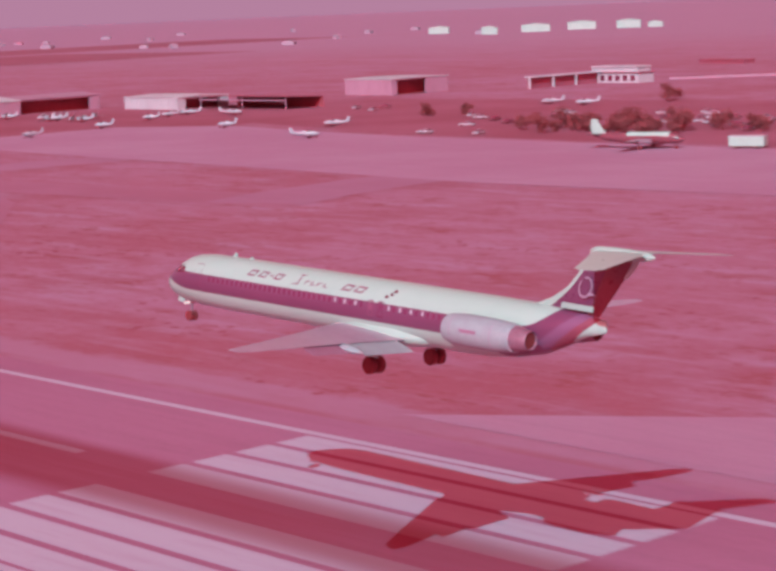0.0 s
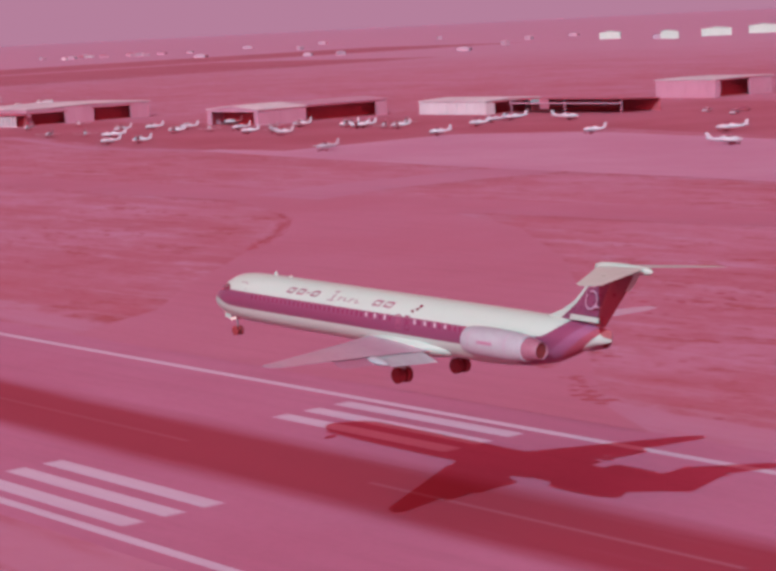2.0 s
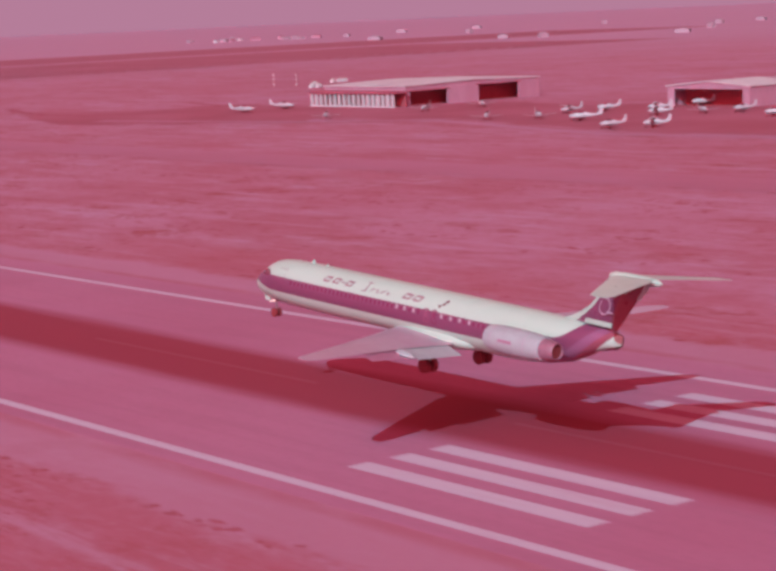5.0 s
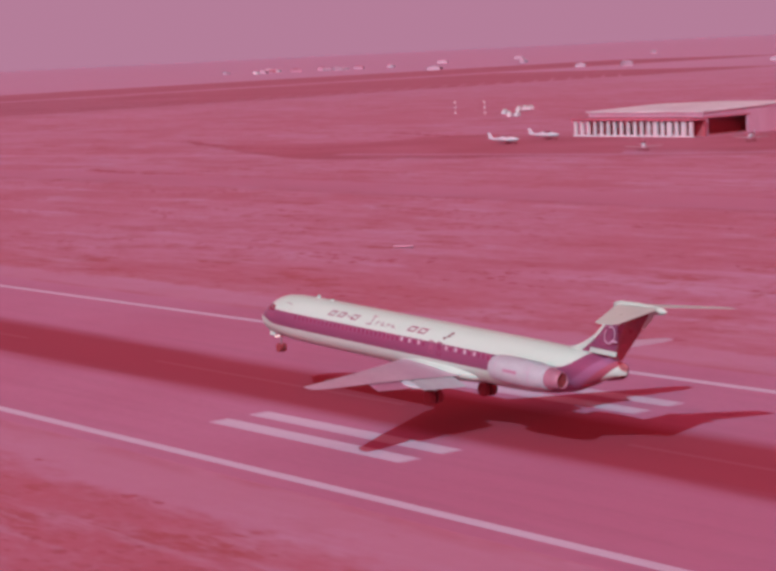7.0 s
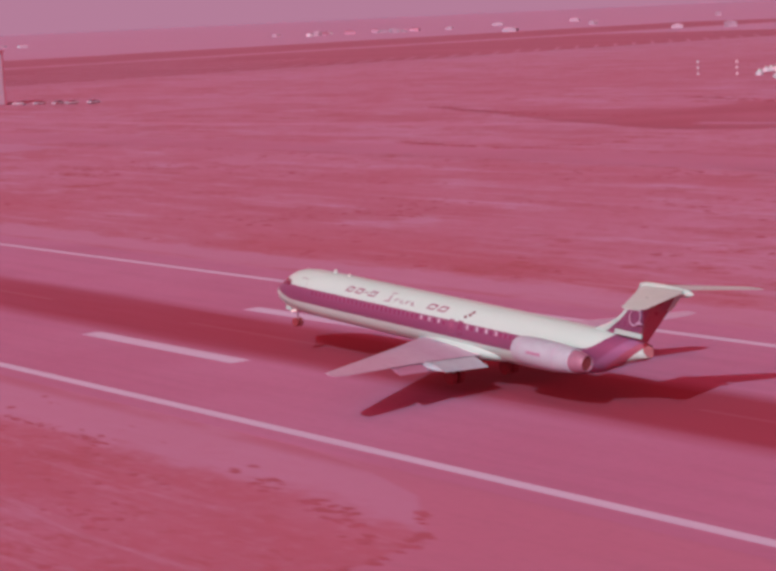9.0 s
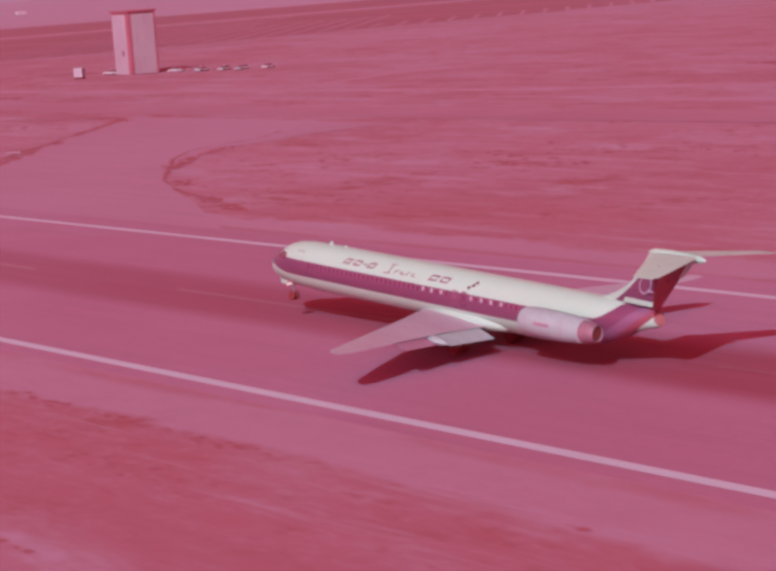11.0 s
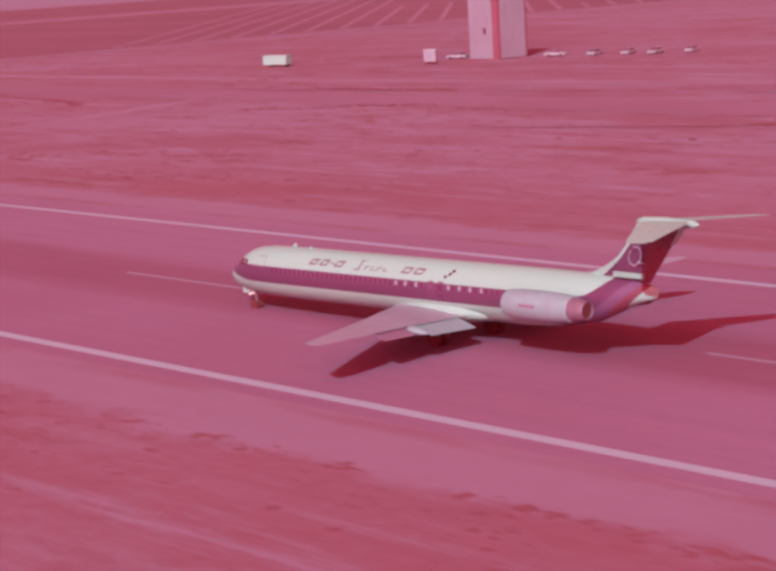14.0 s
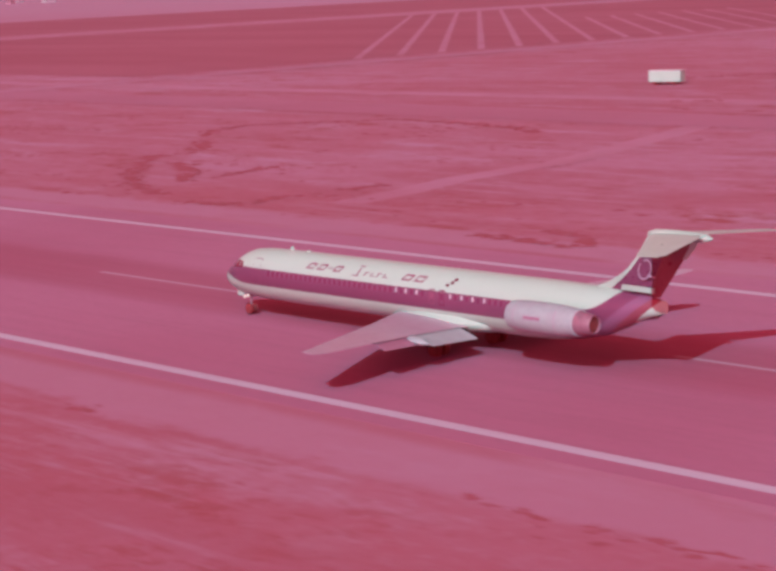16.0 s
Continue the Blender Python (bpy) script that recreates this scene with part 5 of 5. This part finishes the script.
def build_tree(m, h, seed, label):
    rng = random.Random(seed)
    t = thing("tree", label, "tree", m)
    bm = bmesh.new()
    tube(bm, (0, 0, 0), (0.1, 0, h * 0.45), 0.24, 0.15, 8)
    tips = []
    for i in range(7):
        a, up = rng.uniform(0, 6.3), rng.uniform(0.25, 0.85)
        r = h * rng.uniform(0.2, 0.42)
        q = (r * math.cos(a), r * math.sin(a), h * up)
        tube(bm, (0.05, 0, h * rng.uniform(0.25, 0.45)), q, 0.11, 0.03, 5)
        tips.append(Vector(q))
    part("trunk", bm, TRUNK, t)
    bm = bmesh.new()
    for i in range(760):
        c = rng.choice(tips) + Vector((rng.gauss(0, 0.13 * h), rng.gauss(0, 0.13 * h), rng.gauss(0, 0.10 * h)))
        c.z = max(c.z, 0.08 * h)
        s = rng.uniform(0.2, 0.46)
        n = Vector((rng.gauss(0, 1), rng.gauss(0, 1), rng.gauss(0, 1))).normalized()
        u = n.orthogonal().normalized()
        w = n.cross(u)
        bm.faces.new([bm.verts.new(c + s * (a * u + b * w)) for a, b in ((-1, 0), (0, -0.55), (1, 0), (0, 0.55))])
    part("crown", bm, LEAF, t)
    return t


def build_yard():
    pale = build_car(at(430, -338, 0, 0, 0, 20), CAR_PALE, "pale sedan parked in the yard")
    dark = build_car(at(424.5, -350, 0, 0, 0, 100), CAR_DARK, "dark sedan parked in the yard")
    rng = random.Random(8)
    for x, y in ((414, -348), (420, -311), (400, -313), (416, -356), (372, -372), (360, -365), (344, -358), (356, -386), (376, -392), (330, -344), (340, -366), (348, -378), (366, -384),
                 (352, -398), (338, -392), (326, -372), (318, -360), (334, -352), (384, -398), (392, -404), (402, -396), (440, -360), (452, -366), (464, -374), (322, -386), (310, -372),
                 (436, -390), (446, -398), (1181, -243), (1174, -246), (1168, -248), (1162, -253), (1213, -232), (1190, -240), (537, -402), (548, -398), (530, -390)):
        copy_thing(dark if x < 1000 and rng.random() < 0.25 else pale, at(x, y, 0, 0, 0, rng.choice((20, 110, 200, 290)) + rng.uniform(-8, 8)))
    for i, (x, y, h) in enumerate(((384.5, -321, 5.5), (390, -338, 6.5), (380, -332, 5), (364, -340, 6.5), (356, -346, 7), (372, -346, 6), (347, -338, 5.5), (482, -371, 4.5), (447, -453, 6.5),
                                   (340, -346, 6), (376, -350, 4), (360, -352, 4.5), (350, -356, 4), (332, -350, 4.5), (325, -343, 4), (368, -334, 3.5), (344, -330, 3.5), (355, -335, 4), (398, -330, 5), (470, -378, 4), (452, -462, 5))):
        build_tree(at(x, y, 0, 0, 0, 37 * i), h, i, "dusty dark-leaved tree beside the yard")
    for i in range(26):
        x, y = 312 + 74 * rng.random(), -352 - 50 * rng.random()
        copy_thing(dark if rng.random() < 0.2 else pale, at(x, y, 0, 0, 0, rng.choice((20, 110, 200, 290)) + rng.uniform(-8, 8)))
    for i in range(14):
        build_tree(at(344 + 52 * rng.random(), -322 - 26 * rng.random(), 0, 0, 0, 50 * i), rng.uniform(3.0, 4.6), 60 + i, "low dusty dark-leaved tree beside the yard")
    # two slim masts with white panels, and white drums beside them
    for x, y in ((1029, -404), (1012, -404)):
        t = thing("marker_mast", "slim mast with three small white panels on soil", "marker", at(x, y), "marker masts")
        bm = bmesh.new()
        tube(bm, (0, 0, 0), (0, 0, 5.6), 0.09, 0.06, 8)
        part("pole", bm, METAL, t)
        for z in (0.9, 2.9, 4.8):
            bm = bmesh.new()
            box(bm, -0.45, 0.45, 0.09, 0.2, z - 0.35, z + 0.35)
            part("panel", bm, WALL_WHITE, t, "small white panel", bevel=0.03)
    for cx, cy in ((1008, -410), (986, -393), (985, -396), (1024, -431), (1026, -436), (1026, -439)):
        for i in range(2):
            x, y = cx + 1.6 * i + rng.uniform(-0.5, 0.5), cy - 2.2 * i
            t = thing("marker_drum", "white painted marker drum standing on soil", "marker", at(x, y), "marker drums")
            bm = bmesh.new()
            disc_stack(bm, 0, 0, 0, [(-0.6, 0.9), (-0.55, 1.0), (0.55, 1.0), (0.6, 0.9)], 12)
            bmesh.ops.rotate(bm, verts=bm.verts[:], cent=(0, 0, 0), matrix=Matrix.Rotation(math.pi / 2, 3, "Y"))
            bmesh.ops.translate(bm, verts=bm.verts[:], vec=(0, 0, 0.6))
            part("drum", bm, WALL_WHITE, t)
            bm = bmesh.new()
            disc_stack(bm, 0, 0, 0, [(0, 0.25), (0.8, 0.2)], 8)
            bmesh.ops.rotate(bm, verts=bm.verts[:], cent=(0, 0, 0), matrix=Matrix.Rotation(-math.pi / 2, 3, "Y"))
            bmesh.ops.translate(bm, verts=bm.verts[:], vec=(0, 0, 1.2))
            part("lamp_post", bm, WHITE, t)


def build_backdrop():
    """Far haze above the plain, beyond everything else."""
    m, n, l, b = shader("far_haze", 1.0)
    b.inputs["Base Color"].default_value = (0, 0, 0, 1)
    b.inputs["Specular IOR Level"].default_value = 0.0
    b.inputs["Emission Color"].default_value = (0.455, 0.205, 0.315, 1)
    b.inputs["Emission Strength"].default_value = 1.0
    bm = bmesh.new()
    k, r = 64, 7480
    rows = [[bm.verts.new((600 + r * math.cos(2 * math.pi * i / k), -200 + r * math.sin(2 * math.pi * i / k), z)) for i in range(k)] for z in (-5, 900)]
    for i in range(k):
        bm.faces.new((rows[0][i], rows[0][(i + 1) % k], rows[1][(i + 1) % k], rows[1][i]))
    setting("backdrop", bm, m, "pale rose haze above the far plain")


build_buildings()
taxiing = build_aircraft()
build_yard()
build_backdrop()


# ---- what moves: the landing airliner and the taxiing light aircraft ----
def motions():
    # seconds, place of the main gear on the axis, pitch, yaw, roll
    rows = [
        (0.0, 87.43, 4.55, 19.04, 1.53, -0.30, 3.19),
        (0.5, 120.29, 3.90, 17.82, 1.44, -0.18, 3.17),
        (1.0, 153.24, 3.25, 16.65, 1.35, -0.08, 2.97),
        (1.5, 186.33, 2.60, 15.49, 1.31, 0.03, 2.55),
        (2.0, 219.51, 1.94, 14.38, 1.13, 0.13, 1.88),
        (2.5, 252.68, 1.28, 13.30, 1.04, 0.17, 1.17),
        (3.0, 285.77, 0.69, 12.14, 1.29, 0.26, 0.70),
        (3.5, 318.74, 0.17, 10.99, 1.78, 0.37, 0.55),
        (4.0, 351.51, -0.29, 9.95, 2.31, 0.48, 0.79),
        (4.5, 384.26, -0.65, 8.99, 2.83, 0.66, 1.29),
        (5.0, 416.97, -0.97, 8.08, 3.25, 0.90, 1.89),
        (7.5, 580.58, -1.30, 5.51, 2.64, 0.38, 2.42),
        (8.0, 611.75, -1.50, 5.12, 2.79, 0.38, 2.02),
        (8.5, 642.90, -1.67, 4.57, 2.96, 0.39, 1.56),
        (9.0, 673.79, -1.88, 4.09, 3.17, 0.39, 1.10),
        (11.5, 824.44, -2.04, 3.25, 3.18, 0.06, 0.69),
        (12.0, 854.40, -1.90, 3.32, 2.45, 0.06, 0.35),
        (12.5, 884.34, -1.71, 3.37, 1.52, 0.05, 0.06),
        (13.0, 914.28, -1.45, 3.27, 0.60, 0.05, -0.06),
        (13.5, 944.12, -1.14, 3.23, -0.30, 0.08, -0.09),
        (14.0, 973.64, -0.87, 3.26, -0.93, 0.10, -0.09),
        (14.5, 1002.89, -0.61, 3.28, -1.05, 0.05, -0.10),
        (15.0, 1032.02, -0.36, 3.24, -0.72, -0.04, -0.10),
        (15.5, 1061.06, -0.13, 3.22, -0.41, -0.09, -0.10),
        (16.0, 1090.11, 0.11, 3.20, -0.18, -0.07, -0.12),
    ]
    walk(airliner, [(t, at(x, y, z, roll - 0.6, -pitch, yaw)) for t, x, y, z, pitch, yaw, roll in rows])
    # the main legs are pushed in by the landing
    for leg in GEAR:
        walk(leg, [(t, at(0, 0, z)) for t, z in ((0.0, 0.0), (9.3, 0.0), (10.2, 0.2), (16.0, 0.24))])
    # the light aircraft rolls towards the runway at walking pace
    walk(taxiing, [(0.0, at(546, -259, 0, 0, 0, 88)), (4.0, at(548, -230, 0, 0, 0, 87)), (9.0, at(551, -200, 0, 0, 0, 75)), (16.0, at(566, -178, 0, 0, 0, 40))])


motions()
